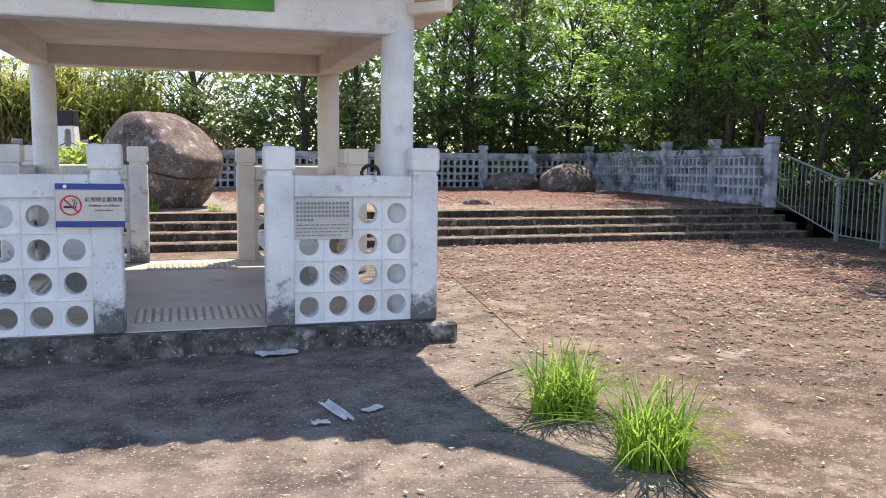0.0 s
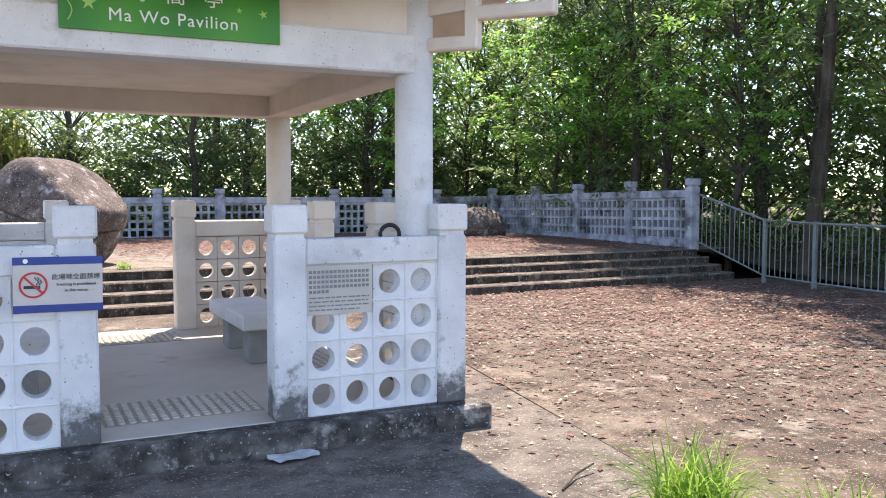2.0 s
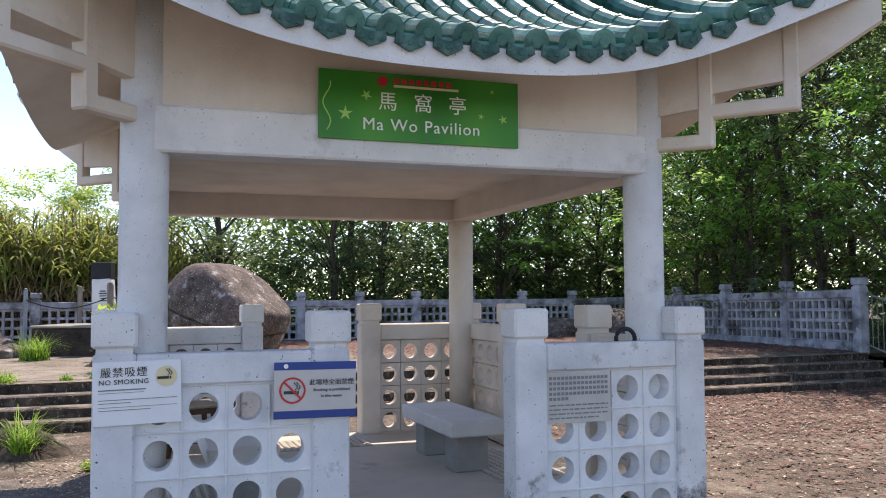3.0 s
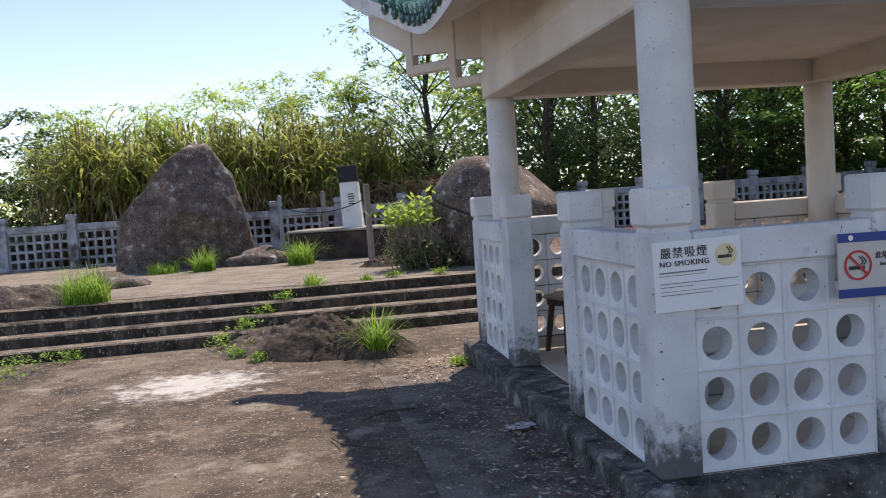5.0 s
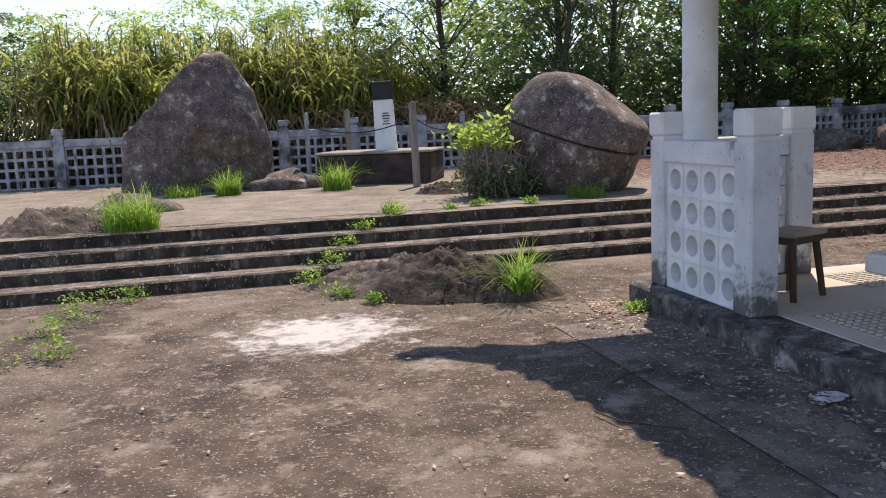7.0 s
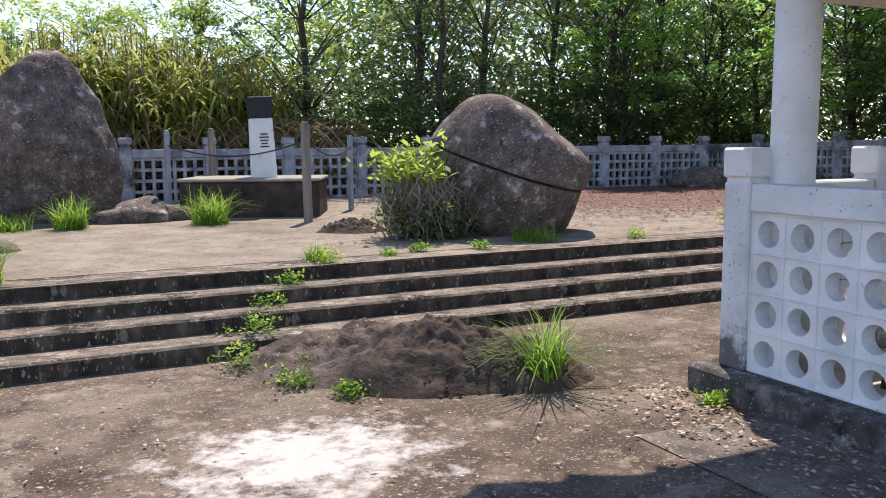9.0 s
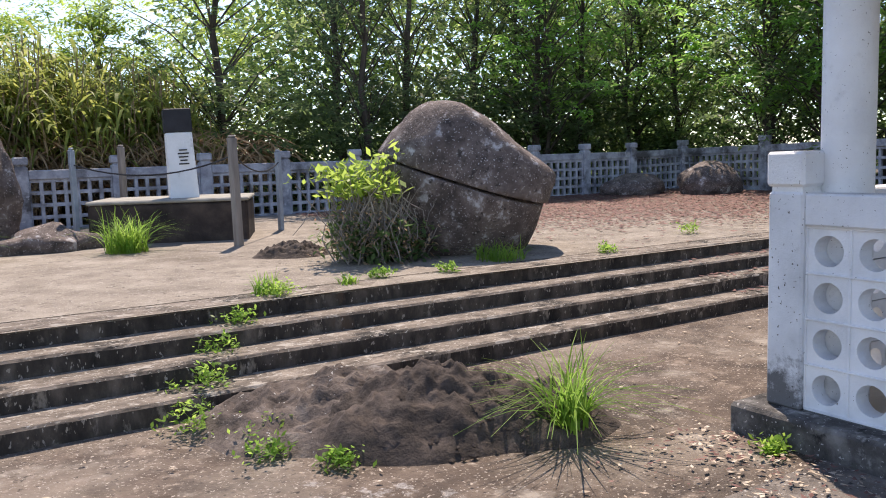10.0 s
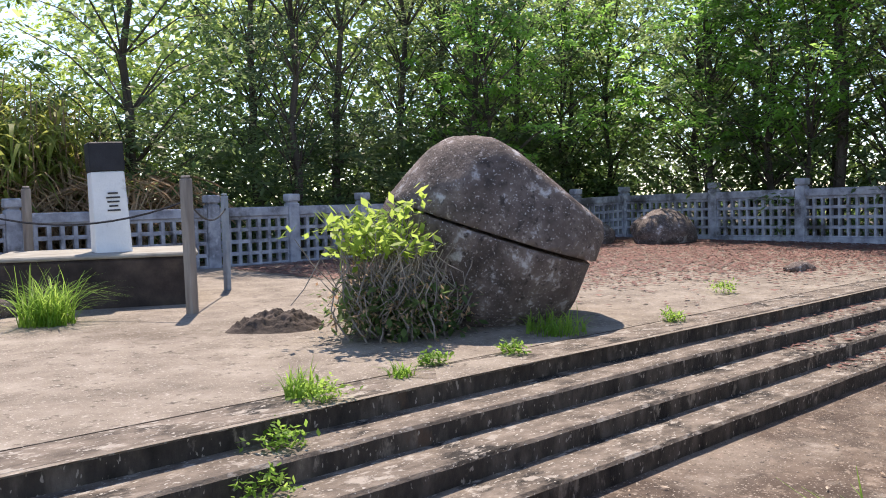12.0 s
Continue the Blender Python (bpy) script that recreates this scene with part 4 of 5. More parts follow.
# ---- furniture of the pavilion ----
def bench(x, y, length, turn):
    b = tagged(new("bench"), "white stone slab bench on grey block legs", "bench", "benches in the pavilion")
    b.matrix_basis = pose(x, y, ZF + 0.006, 0, 0, turn)
    part("seat", box((-0.23, -length / 2, 0.29), (0.23, length / 2, 0.41), 0.014), M_BENCH, b)
    for s in (-1, 1):
        part("leg", box((-0.14, s * length * 0.3 - 0.12, 0), (0.14, s * length * 0.3 + 0.12, 0.29), 0.01), M_BENCHLEG, b)
    return b


bench(1.05, 8.35, 1.25, 0)
bench(-0.76, 7.9, 1.25, 0)


def stool(x, y):
    s = tagged(new("stool"), "dark wooden stool with a worn pale seat", "stool")
    s.matrix_basis = pose(x, y, ZF + 0.006, 0, 0, 20)
    part("seat", box((-0.19, -0.15, 0.43), (0.19, 0.15, 0.465), 0.014), M_SEAT, s)
    part("apron", box((-0.165, -0.12, 0.38), (0.165, 0.12, 0.43), 0.005), M_WOOD, s)
    for a in (-1, 1):
        for c in (-1, 1):
            part("leg", tube_data([(a * 0.17, c * 0.13, 0), (a * 0.13, c * 0.09, 0.40)], [0.022, 0.026], 8), M_WOOD, s)
    return s


stool(-0.95, 9.25)

# ---- vegetation ----
rng = random.Random(5)
nrg = np.random.default_rng(7)


def leaf_sprays(centres, twigs, per, reach, size, rng, droop=0.25):
    """Twigs fanned out from each centre with paired pointed leaves along them."""
    c = np.repeat(np.array(centres), twigs * per, axis=0)
    n = len(centres) * twigs
    a = np.repeat(rng.uniform(0, 2 * np.pi, n), per)
    up = np.repeat(rng.normal(0.05, 0.32, n), per)
    ln = np.repeat(rng.uniform(0.5, 1.15, n) * reach, per)
    s = np.tile(np.linspace(0.15, 1.0, per), n)
    off = np.stack([np.cos(a), np.sin(a), up - droop * s], 1) * (ln * s)[:, None]
    p = c + off + rng.normal(0, 0.03, c.shape)
    la = a + np.where(np.arange(len(p)) % 2 == 0, 1.0, -1.0) * rng.uniform(0.5, 1.2, len(p))
    tilt = rng.normal(-0.25, 0.35, len(p))
    z = rng.uniform(size[0], size[1], len(p))[:, None]
    d = np.stack([np.cos(la) * np.cos(tilt), np.sin(la) * np.cos(tilt), np.sin(tilt)], 1)
    side = np.stack([-np.sin(la), np.cos(la), rng.normal(0, 0.45, len(p))], 1)
    side /= np.linalg.norm(side, axis=1)[:, None]
    V = np.stack([p, p + d * z * 0.45 + side * z * 0.19, p + d * z, p + d * z * 0.45 - side * z * 0.19], 1).reshape(-1, 3)
    return V, np.arange(4 * len(p)).reshape(len(p), 4)


def tree_parts(seed, height, radius, low, clumps, each, mat, leaf, spread=0.30, flat=0.42):
    """Trunk with limbs, and a crown of leaf clumps hung on the limbs' ends."""
    r = random.Random(seed)
    g = np.random.default_rng(seed)
    data = []
    spine = []
    x = y = 0.0
    for i in range(9):
        spine.append((x, y, height * 0.9 * i / 8 - 0.3))
        x += r.uniform(-0.12, 0.12) * height / 8
        y += r.uniform(-0.12, 0.12) * height / 8
    data.append(tube_data(spine, [0.026 * height * (1 - 0.85 * i / 8) * 0.5 for i in range(9)], 8))
    centres = []
    for k in range(clumps):
        z = height * (low + (1 - low) * (k + r.random()) / clumps)
        f = z / height
        w = radius * (1 - max(0, (f - low) / (1 - low) - 0.35) ** 2 / 0.5) * r.uniform(0.3, 1.0)
        a = k * 2.4 + r.uniform(-0.5, 0.5)
        i = min(7, int(max(0, (z - 0.35 * w)) / (height * 0.9) * 8))
        p0 = Vector(spine[i])
        p2 = Vector((spine[i][0] + w * math.cos(a), spine[i][1] + w * math.sin(a), z))
        p1 = p0.lerp(p2, 0.5) + Vector((0, 0, 0.12 * w))
        data.append(tube_data([p0, p1, p2], [0.026, 0.015, 0.006], 5, False))
        centres.append(p2)
        centres.append(p0.lerp(p2, 0.65) + Vector((r.uniform(-0.3, 0.3), r.uniform(-0.3, 0.3), r.uniform(-0.1, 0.3))))
    V, Fc = leaf_sprays([tuple(c) for c in centres], max(4, each // 10), 10, radius * spread, leaf, g, flat)
    return mesh_of("trunk", join_data(data), M_BARK), quads_mesh("foliage", V, Fc, mat)


def tree_kind(label, *args):
    trunk, foliage = tree_parts(*args)
    t = tagged(new("tree"), label, "tree", "trees round the terrace")
    part("trunk", trunk, None, t)
    part("foliage", foliage, None, t)
    return t


KINDS = [
    tree_kind("tall broad-leaved tree with dense green crown", 1, 9.5, 2.7, 0.10, 58, 50, M_LEAF_A, (0.13, 0.24), 0.27),
    tree_kind("tall dark evergreen tree with thin trunk", 2, 10.0, 2.4, 0.16, 56, 50, M_LEAF_B, (0.12, 0.23), 0.28),
    tree_kind("slender tree with dark airy crown", 3, 9.0, 2.2, 0.24, 46, 60, M_LEAF_B, (0.10, 0.19), 0.30),
    tree_kind("broad-leaved tree with drooping green sprays", 4, 8.0, 2.8, 0.08, 56, 60, M_LEAF_A, (0.13, 0.24), 0.27),
    tree_kind("tree with fresh bright green leaf sprays", 5, 5.6, 2.2, 0.45, 26, 80, M_LEAF_C, (0.10, 0.20), 0.26, 0.3),
    tree_kind("young yellow-green tree on the bank", 6, 4.2, 1.7, 0.2, 36, 60, M_LEAF_D, (0.09, 0.17), 0.25),
    tree_kind("tall old tree whose crown reaches over the forecourt", 7, 11.5, 3.6, 0.50, 50, 90, M_LEAF_B, (0.12, 0.22), 0.26),
]
placed = [False] * len(KINDS)


def plant(kind, x, y, z, scale=1.0, wide=1.0):
    m = pose(x, y, z, 0, 0, rng.uniform(0, 360)) @ Matrix.Diagonal((scale * wide, scale * wide, scale, 1))
    ob = KINDS[kind] if not placed[kind] else copy_thing(KINDS[kind], m)
    placed[kind] = True
    ob.matrix_basis = m


# wood along the right side, then behind the back fence
for y in np.arange(5, 25, 2.3):
    plant(rng.choice([0, 3, 3, 1]), 12.9 + rng.uniform(-0.4, 0.6), y + rng.uniform(-0.6, 0.6), 0.1, rng.uniform(0.9, 1.15))
    if y > 9:
        plant(rng.choice([0, 1, 2]), 16.6 + rng.uniform(-0.9, 0.9), y + rng.uniform(-0.8, 0.8), 0.1, rng.uniform(1.0, 1.3))
for x in np.arange(0.5, 14, 2.4):
    plant(rng.choice([0, 2, 1, 2]), x + rng.uniform(-0.6, 0.6), 24.2 + rng.uniform(-0.5, 0.9), 0.4, rng.uniform(0.85, 1.1))
    if x > 4:
        plant(rng.choice([0, 1, 2]), x + rng.uniform(-0.8, 0.8), 27.8 + rng.uniform(-1, 1), 0.5, rng.uniform(0.9, 1.2))
plant(4, 11.9, 13.6, 0.2, 1.05)
plant(4, 12.2, 17.6, 0.3, 1.0)
plant(4, 12.4, 20.4, 0.3, 1.05)
plant(4, 11.6, 24.0, 0.4, 1.1)
plant(4, 8.2, 23.6, 0.4, 1.0)
# bank on the far side
for x in np.arange(-15, 0, 2.0):
    plant(5, x + rng.uniform(-0.7, 0.7), 28.0 + rng.uniform(-1, 1.5), 1.1, rng.uniform(0.65, 0.85) + (0.15 if x > -4 else 0))
for x in np.arange(-16, -8, 2.0):
    plant(3, x, 27.6 + rng.uniform(-0.5, 0.8), 0.4, rng.uniform(0.38, 0.46))
plant(6, 11.8, 11.7, 0.0, 1.1)
plant(6, 12.9, 17.5, 0.3, 0.95)


def undergrowth():
    """Dark shrubs that close the foot of the wood."""
    c = []
    for _ in range(560):
        c.append((rng.uniform(0.2, 13), rng.uniform(23.0, 26.0), 0.4 + 2.7 * rng.random() ** 1.2))
    for _ in range(210):
        c.append((rng.uniform(0.6, 15), rng.uniform(26.5, 29.5), 0.4 + 3.0 * rng.random()))
    for _ in range(300):
        c.append((rng.uniform(12.0, 15.5), rng.uniform(-3, 24), 0.2 + 3.3 * rng.random() ** 1.3))
    for _ in range(190):
        c.append((rng.uniform(-17, -7), rng.uniform(23.3, 25.5), rng.uniform(0.5, 3.3)))
    V, Fc = leaf_sprays(c, 6, 9, 0.75, (0.12, 0.23), nrg)
    tagged(new("undergrowth", quads_mesh("undergrowth", V, Fc, M_LEAF_B)), "dark green shrubs under the trees", "shrubs", kind="stuff")


undergrowth()


def far_wood():
    c = []
    for _ in range(420):
        c.append((rng.uniform(3, 24), rng.uniform(30, 35), rng.uniform(0.5, 10.0)))
    for _ in range(400):
        c.append((rng.uniform(18.5, 23), rng.uniform(6, 32), rng.uniform(0.5, 11.5)))
    c += [(rng.uniform(-20, 26), rng.uniform(31, 36), rng.uniform(0.3, 2.8)) for _ in range(150)]
    # Bright backing leaves; their sunlit look comes from the leaf colour.
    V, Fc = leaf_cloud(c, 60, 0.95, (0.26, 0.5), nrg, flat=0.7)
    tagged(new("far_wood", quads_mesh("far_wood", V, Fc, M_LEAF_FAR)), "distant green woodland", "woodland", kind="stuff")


far_wood()


def cane_leaves(roots, low, high, per, length, width, droop, gen):
    """Long arching leaves set along upright canes, between two heights of each cane."""
    n = len(roots) * per
    r = np.repeat(np.array(roots), per, axis=0)
    f = gen.uniform(low, high, n)
    a = gen.uniform(0, 2 * np.pi, n)
    ln, w, dr = gen.uniform(*length, n), gen.uniform(*width, n), gen.uniform(*droop, n)
    base = np.stack([r[:, 0] + r[:, 4] * f * r[:, 3], r[:, 1] + r[:, 5] * f * r[:, 3], r[:, 2] + f * r[:, 3]], 1)
    out = np.stack([np.cos(a), np.sin(a), np.zeros(n)], 1)
    side = np.stack([-np.sin(a), np.cos(a), np.zeros(n)], 1)
    rows = []
    for t, ww in ((0.0, 0.5), (0.25, 1.0), (0.5, 0.95), (0.75, 0.65), (1.0, 0.05)):
        p = base + out * (ln * (0.75 * t - 0.1 * t * t))[:, None]
        p[:, 2] += ln * (0.75 * t - dr * t * t)
        rows += [p - side * (w * ww / 2)[:, None], p + side * (w * ww / 2)[:, None]]
    V = np.stack(rows, 1).reshape(-1, 3)
    o = np.arange(n)[:, None] * 10
    Fc = np.concatenate([o + np.array([2 * i, 2 * i + 1, 2 * i + 3, 2 * i + 2]) for i in range(4)])
    return V, Fc


def reeds():
    """Tall cane grass on the bank: green arching tops over brown stalks and a skirt of straw."""
    heads = []
    for _ in range(150):
        x, y = rng.uniform(-8.6, 0.3), rng.uniform(23.0, 26.2)
        heads.append((x, y, bank_z(x, y) - 0.05, rng.uniform(1.9, 3.0) - 0.5 * max(0.0, x + 1.2)))
    roots = []
    for x, y, z, h in heads:
        for _ in range(9):
            roots.append((x + rng.gauss(0, 0.2), y + rng.gauss(0, 0.2), z, h * rng.uniform(0.75, 1.1), rng.gauss(0, 0.08), rng.gauss(0, 0.08)))
    V, Fc = cane_leaves(roots, 0.55, 1.0, 8, (0.6, 1.25), (0.04, 0.075), (0.45, 1.25), nrg)
    tagged(new("cane_grass", quads_mesh("cane_grass", V, Fc, M_REED)), "tall green cane grass on the bank", "grass", kind="stuff")
    V, Fc = cane_leaves(roots, 0.10, 0.75, 5, (0.5, 1.1), (0.025, 0.055), (0.9, 1.9), nrg)
    tagged(new("dry_cane", quads_mesh("dry_cane", V, Fc, M_STRAW)), "dry straw-coloured cane leaves on the bank", "dry grass", kind="stuff")
    stalks = [tube_data([(x, y, z), (x + a * h, y + c * h, z + h)], [0.014, 0.009], 4, False) for x, y, z, h, a, c in roots]
    tagged(new("cane_stalks", mesh_of("cane_stalks", join_data(stalks), M_CANE)), "brown upright cane stalks on the bank", "dry grass", kind="stuff")
    fallen = []
    for _ in range(950):
        x, y = rng.uniform(-5.5, 1.0), 22.6 + abs(rng.gauss(0, 0.7))
        a, l = rng.gauss(-1.57, 0.8), rng.uniform(0.6, 1.6)
        z0 = 1.15 + rng.uniform(0, 0.8) + 0.25 * (y - 22.6)
        fallen.append(tube_data([(x, y + 0.4, z0), (x + 0.5 * l * math.cos(a), y + 0.4 + 0.3 * l * math.sin(a), z0 - 0.15 * l), (x + l * math.cos(a), y + 0.4 + 0.45 * l * math.sin(a), z0 - rng.uniform(0.35, 0.6) * l)], [0.012, 0.016, 0.006], 4, False))
    tagged(new("fallen_cane", mesh_of("fallen_cane", join_data(fallen), M_STRAW)), "fallen dry cane stalks behind the fence", "dry grass", kind="stuff")


M_CANE = material("brown_cane", [(0.14, 0.095, 0.055), (0.25, 0.18, 0.105), (0.36, 0.28, 0.17)], scale=6, bump=0)
reeds()


def bank_shrubs():
    c = [(x, rng.uniform(26.4, 29), rng.uniform(2.4, 4.3 + 0.13 * (x + 10))) for x in (rng.uniform(-10, 2.5) for _ in range(330))]
    V, Fc = leaf_sprays(c, 8, 10, 0.6, (0.09, 0.17), nrg)
    tagged(new("bank_shrubs", quads_mesh("bank_shrubs", V, Fc, M_LEAF_D)), "yellow-green shrubs on top of the bank", "shrubs", kind="stuff")
    c = [(rng.uniform(-19, -8.5), rng.uniform(23.4, 27), rng.uniform(0.6, 4.3)) for _ in range(290)]
    V, Fc = leaf_sprays(c, 6, 9, 0.6, (0.14, 0.26), nrg)
    tagged(new("bank_shrubs", quads_mesh("bank_shrubs", V, Fc, M_LEAF_B)), "green shrubs behind the lattice fence", "shrubs", kind="stuff")


bank_shrubs()


def tuft(x, y, z, r, count, height, label, mat=None):
    def spot(g):
        a, q = g.uniform(0, 6.283), r * math.sqrt(g.random())
        return q * math.cos(a), q * math.sin(a), -0.01
    data = blades(count, spot, (height * 0.45, height * 1.15), (0.008, 0.020), (0.15, 1.35), rng, 5)
    ob = tagged(new("grass_tuft", mesh_of("grass_tuft", data, mat or M_GRASS)), label, "grass", "grass tufts")
    ob.matrix_basis = pose(x, y, z)


tuft(2.02, 4.12, 0, 0.17, 330, 0.46, "bright green grass tuft growing through the concrete")
tuft(2.10, 3.34, 0, 0.16, 300, 0.46, "bright green grass tuft beside another on the concrete")
tuft(-2.42, 10.68, 0, 0.11, 190, 0.58, "bright green grass tuft beside the soil heap")
tuft(-5.68, 13.55, TOP, 0.28, 420, 0.52, "bright green grass tuft on the rock at the steps")
tuft(-4.70, 17.75, TOP, 0.20, 240, 0.48, "green grass tuft below the leaning boulder")
tuft(-3.05, 17.55, TOP, 0.24, 300, 0.55, "green grass tuft at the pedestal")
tuft(-0.45, 13.85, TOP, 0.24, 170, 0.22, "low green grass at the foot of the boulder")
tuft(-5.4, 17.9, TOP, 0.28, 200, 0.28, "low green grass below the leaning boulder")
tuft(-2.95, 13.5, TOP, 0.09, 80, 0.2, "small green grass tuft at the edge of the steps")
tuft(-2.25, 13.5, TOP, 0.09, 60, 0.12, "small green grass tuft on the terrace edge")


def weed(x, y, z, r, n, size, label):
    c = [(rng.gauss(0, r * 0.5), rng.gauss(0, r * 0.5), rng.uniform(0.02, r * 0.7)) for _ in range(n)]
    V, Fc = leaf_cloud(c, 9, 0.03, size, nrg, droop=-0.2)
    ob = tagged(new("weed", quads_mesh("weed", V, Fc, M_GRASS)), label, "weed", kind="stuff")
    ob.matrix_basis = pose(x, y, z)


for x, y, z, r in [(-3.75, 12.5, 0.12, 0.16), (-3.55, 12.85, 0.24, 0.14), (-3.3, 13.1, 0.36, 0.12), (-2.9, 13.35, 0.48, 0.10), (-4.0, 12.0, 0.0, 0.2), (-3.6, 11.7, 0.0, 0.14),
                   (-1.9, 13.6, 0.48, 0.08), (-1.3, 13.5, 0.48, 0.08), (-5.94, 10.2, 0, 0.22), (-6.0, 11.0, 0, 0.2), (-5.95, 11.7, 0, 0.22), (-5.6, 12.1, 0, 0.18), (-3.55, 11.05, 0, 0.09), (-3.8, 11.4, 0, 0.11), (0.6, 13.5, 0.48, 0.1), (-1.8, 9.9, 0, 0.06), (2.6, 14.2, 0.48, 0.16)]:
    weed(x, y, z, r, 22, (0.025, 0.05), "small green weed growing from a joint in the concrete")


def boulder_bush():
    b = tagged(new("bush"), "straggly bush with bright leaves and bare twigs against the boulder", "bush")
    b.matrix_basis = pose(-1.33, 14.70, TOP, 0, 0, -39)
    twigs, top, mid = [], [], []
    for _ in range(230):
        x, y = rng.gauss(-0.02, 0.17), rng.gauss(0, 0.13)
        h = rng.uniform(0.40, 0.95) * (1.05 - 0.8 * max(0.0, x))
        p = [Vector((x, y, 0))]
        for i in range(5):
            p.append(p[-1] + Vector((rng.uniform(-0.12, 0.11), rng.uniform(-0.12, 0.10), h / 5 * rng.uniform(0.6, 1.25))))
        twigs.append(tube_data(p, [0.008, 0.007, 0.006, 0.005, 0.004, 0.003], 4, False))
        if p[-1].z > 0.62 and p[-1].x < 0.22:
            top.append(tuple(p[-1]))
        mid += [tuple(p[i]) for i in (1, 2, 3) if rng.random() < 0.55]
    for _ in range(90):
        x, y, z = rng.gauss(0.0, 0.20), rng.gauss(-0.16, 0.1), rng.uniform(0.45, 0.8)
        p = [Vector((x, y, z))]
        for i in range(4):
            p.append(p[-1] + Vector((rng.uniform(-0.11, 0.11), rng.uniform(-0.05, 0.04), -z / 4 * rng.uniform(0.2, 1.0))))
        twigs.append(tube_data(p, [0.005, 0.005, 0.004, 0.004, 0.003], 4, False))
    part("twigs", join_data(twigs), M_STAKE, b)
    V, Fc = leaf_cloud(top, 7, 0.07, (0.07, 0.14), nrg, droop=-0.35)
    part("fresh_leaves", quads_mesh("fresh_leaves", V, Fc, M_LEAF_D), None, b)
    V, Fc = leaf_cloud([q for q in mid if q[2] < 0.46], 6, 0.09, (0.05, 0.12), nrg)
    part("old_leaves", quads_mesh("old_leaves", V, Fc, M_LEAF_A), None, b)
    V, Fc = leaf_cloud(mid, 5, 0.10, (0.03, 0.07), nrg)
    part("dry_leaves", quads_mesh("dry_leaves", V, Fc, M_STRAW), None, b)


boulder_bush()


def litter(name, count, spot, size, mat, label):
    V, Fc = [], []
    for _ in range(count):
        x, y, z = spot(rng)
        a, s = rng.uniform(0, 6.283), rng.uniform(*size)
        c, d = math.cos(a) * s, math.sin(a) * s
        k = rng.uniform(0.3, 0.5)
        l1, l2 = rng.uniform(0.0, 0.35) * s, rng.uniform(0, 0.35) * s
        o = len(V)
        V += [(x - c, y - d, z + 0.004 + l1), (x - d * k, y + c * k, z + 0.008), (x + c, y + d, z + 0.004 + l2), (x + d * k, y - c * k, z + 0.006)]
        Fc.append((o, o + 1, o + 2, o + 3))
    tagged(new(name, quads_mesh(name, V, Fc, mat)), label, "fallen leaves", kind="stuff")


def plaza_spot(r):
    while True:
        x, y = r.uniform(1.5, 10.6), r.uniform(1.5, 12.25)
        w = min(1, max(0.0, (x - 1.0) / 6)) * min(1, max(0.05, (y - 3) / 6))
        if r.random() < w ** 1.3:
            return x, y, 0.006


def thin_spot(r):
    while True:
        x, y = r.uniform(-9, 9), r.uniform(1.0, 12.2)
        if not (PX0 - 0.2 < x < PX1 + 0.2 and PY0 - 0.2 < y < PY1 + 0.2):
            return x, y, 0.006


def terrace_spot(r):
    while True:
        x, y = r.uniform(0.8, 10.9), r.uniform(13.4, 21.8)
        if r.random() < min(1, max(0.03, (y - 14.3 + 0.55 * (x - 3)) / 4)):
            return x, y, TOP + 0.008


def stair_spot(r):
    i = r.randrange(3)
    return r.uniform(1.2, 10.6), r.uniform(EDGES[i][0] + 0.03, EDGES[i + 1][0] - 0.02), EDGES[i][1] + 0.004


litter("fallen_leaves", 17000, plaza_spot, (0.02, 0.048), M_LITTER, "dry red-brown leaves scattered on the forecourt")
litter("fallen_leaves", 3600, plaza_spot, (0.015, 0.04), M_LITTER_PALE, "pale dry leaves scattered on the forecourt")
litter("fallen_leaves", 2400, thin_spot, (0.008, 0.026), M_LITTER_PALE, "a few pale dry leaves on bare concrete")
litter("fallen_leaves", 26000, terrace_spot, (0.03, 0.06), M_LITTER, "red-brown leaves covering the terrace")
def plinth_spot(r):
    return PX0 - 0.16 - abs(r.gauss(0, 0.35)), r.uniform(5.6, 10.4), 0.014


litter("fallen_leaves", 900, plinth_spot, (0.008, 0.028), M_LITTER_PALE, "pale dry leaf scraps along the plinth")
litter("fallen_leaves", 700, plinth_spot, (0.010, 0.03), M_LITTER, "brown dry leaf scraps along the plinth")
litter("fallen_leaves", 900, stair_spot, (0.025, 0.05), M_LITTER, "dry leaves caught on the steps")


# ---- signs and small things ----
def letters(body, size, mat, depth=0.0015, spacing=1.0):
    """A mesh of raised letters in the built-in font, centred, in the local xy plane."""
    cu = bpy.data.curves.new("lettering", "FONT")
    cu.body, cu.size, cu.extrude, cu.align_x, cu.align_y, cu.space_character = body, size, depth, "CENTER", "CENTER", spacing
    cu.resolution_u = 3
    ob = new("lettering", cu)
    bpy.context.view_layer.update()
    me = bpy.data.meshes.new_from_object(ob.evaluated_get(bpy.context.evaluated_depsgraph_get()))
    bpy.data.objects.remove(ob)
    me.materials.clear()
    me.materials.append(mat)
    return me


def bars(rows):
    """Flat strips (x0, x1, y, height) that stand for lines too small to read, local xy plane."""
    bm = bmesh.new()
    for x0, x1, y, h in rows:
        add_box(bm, (x0, y - h / 2, 0.0), (x1, y + h / 2, 0.0015))
    return bm


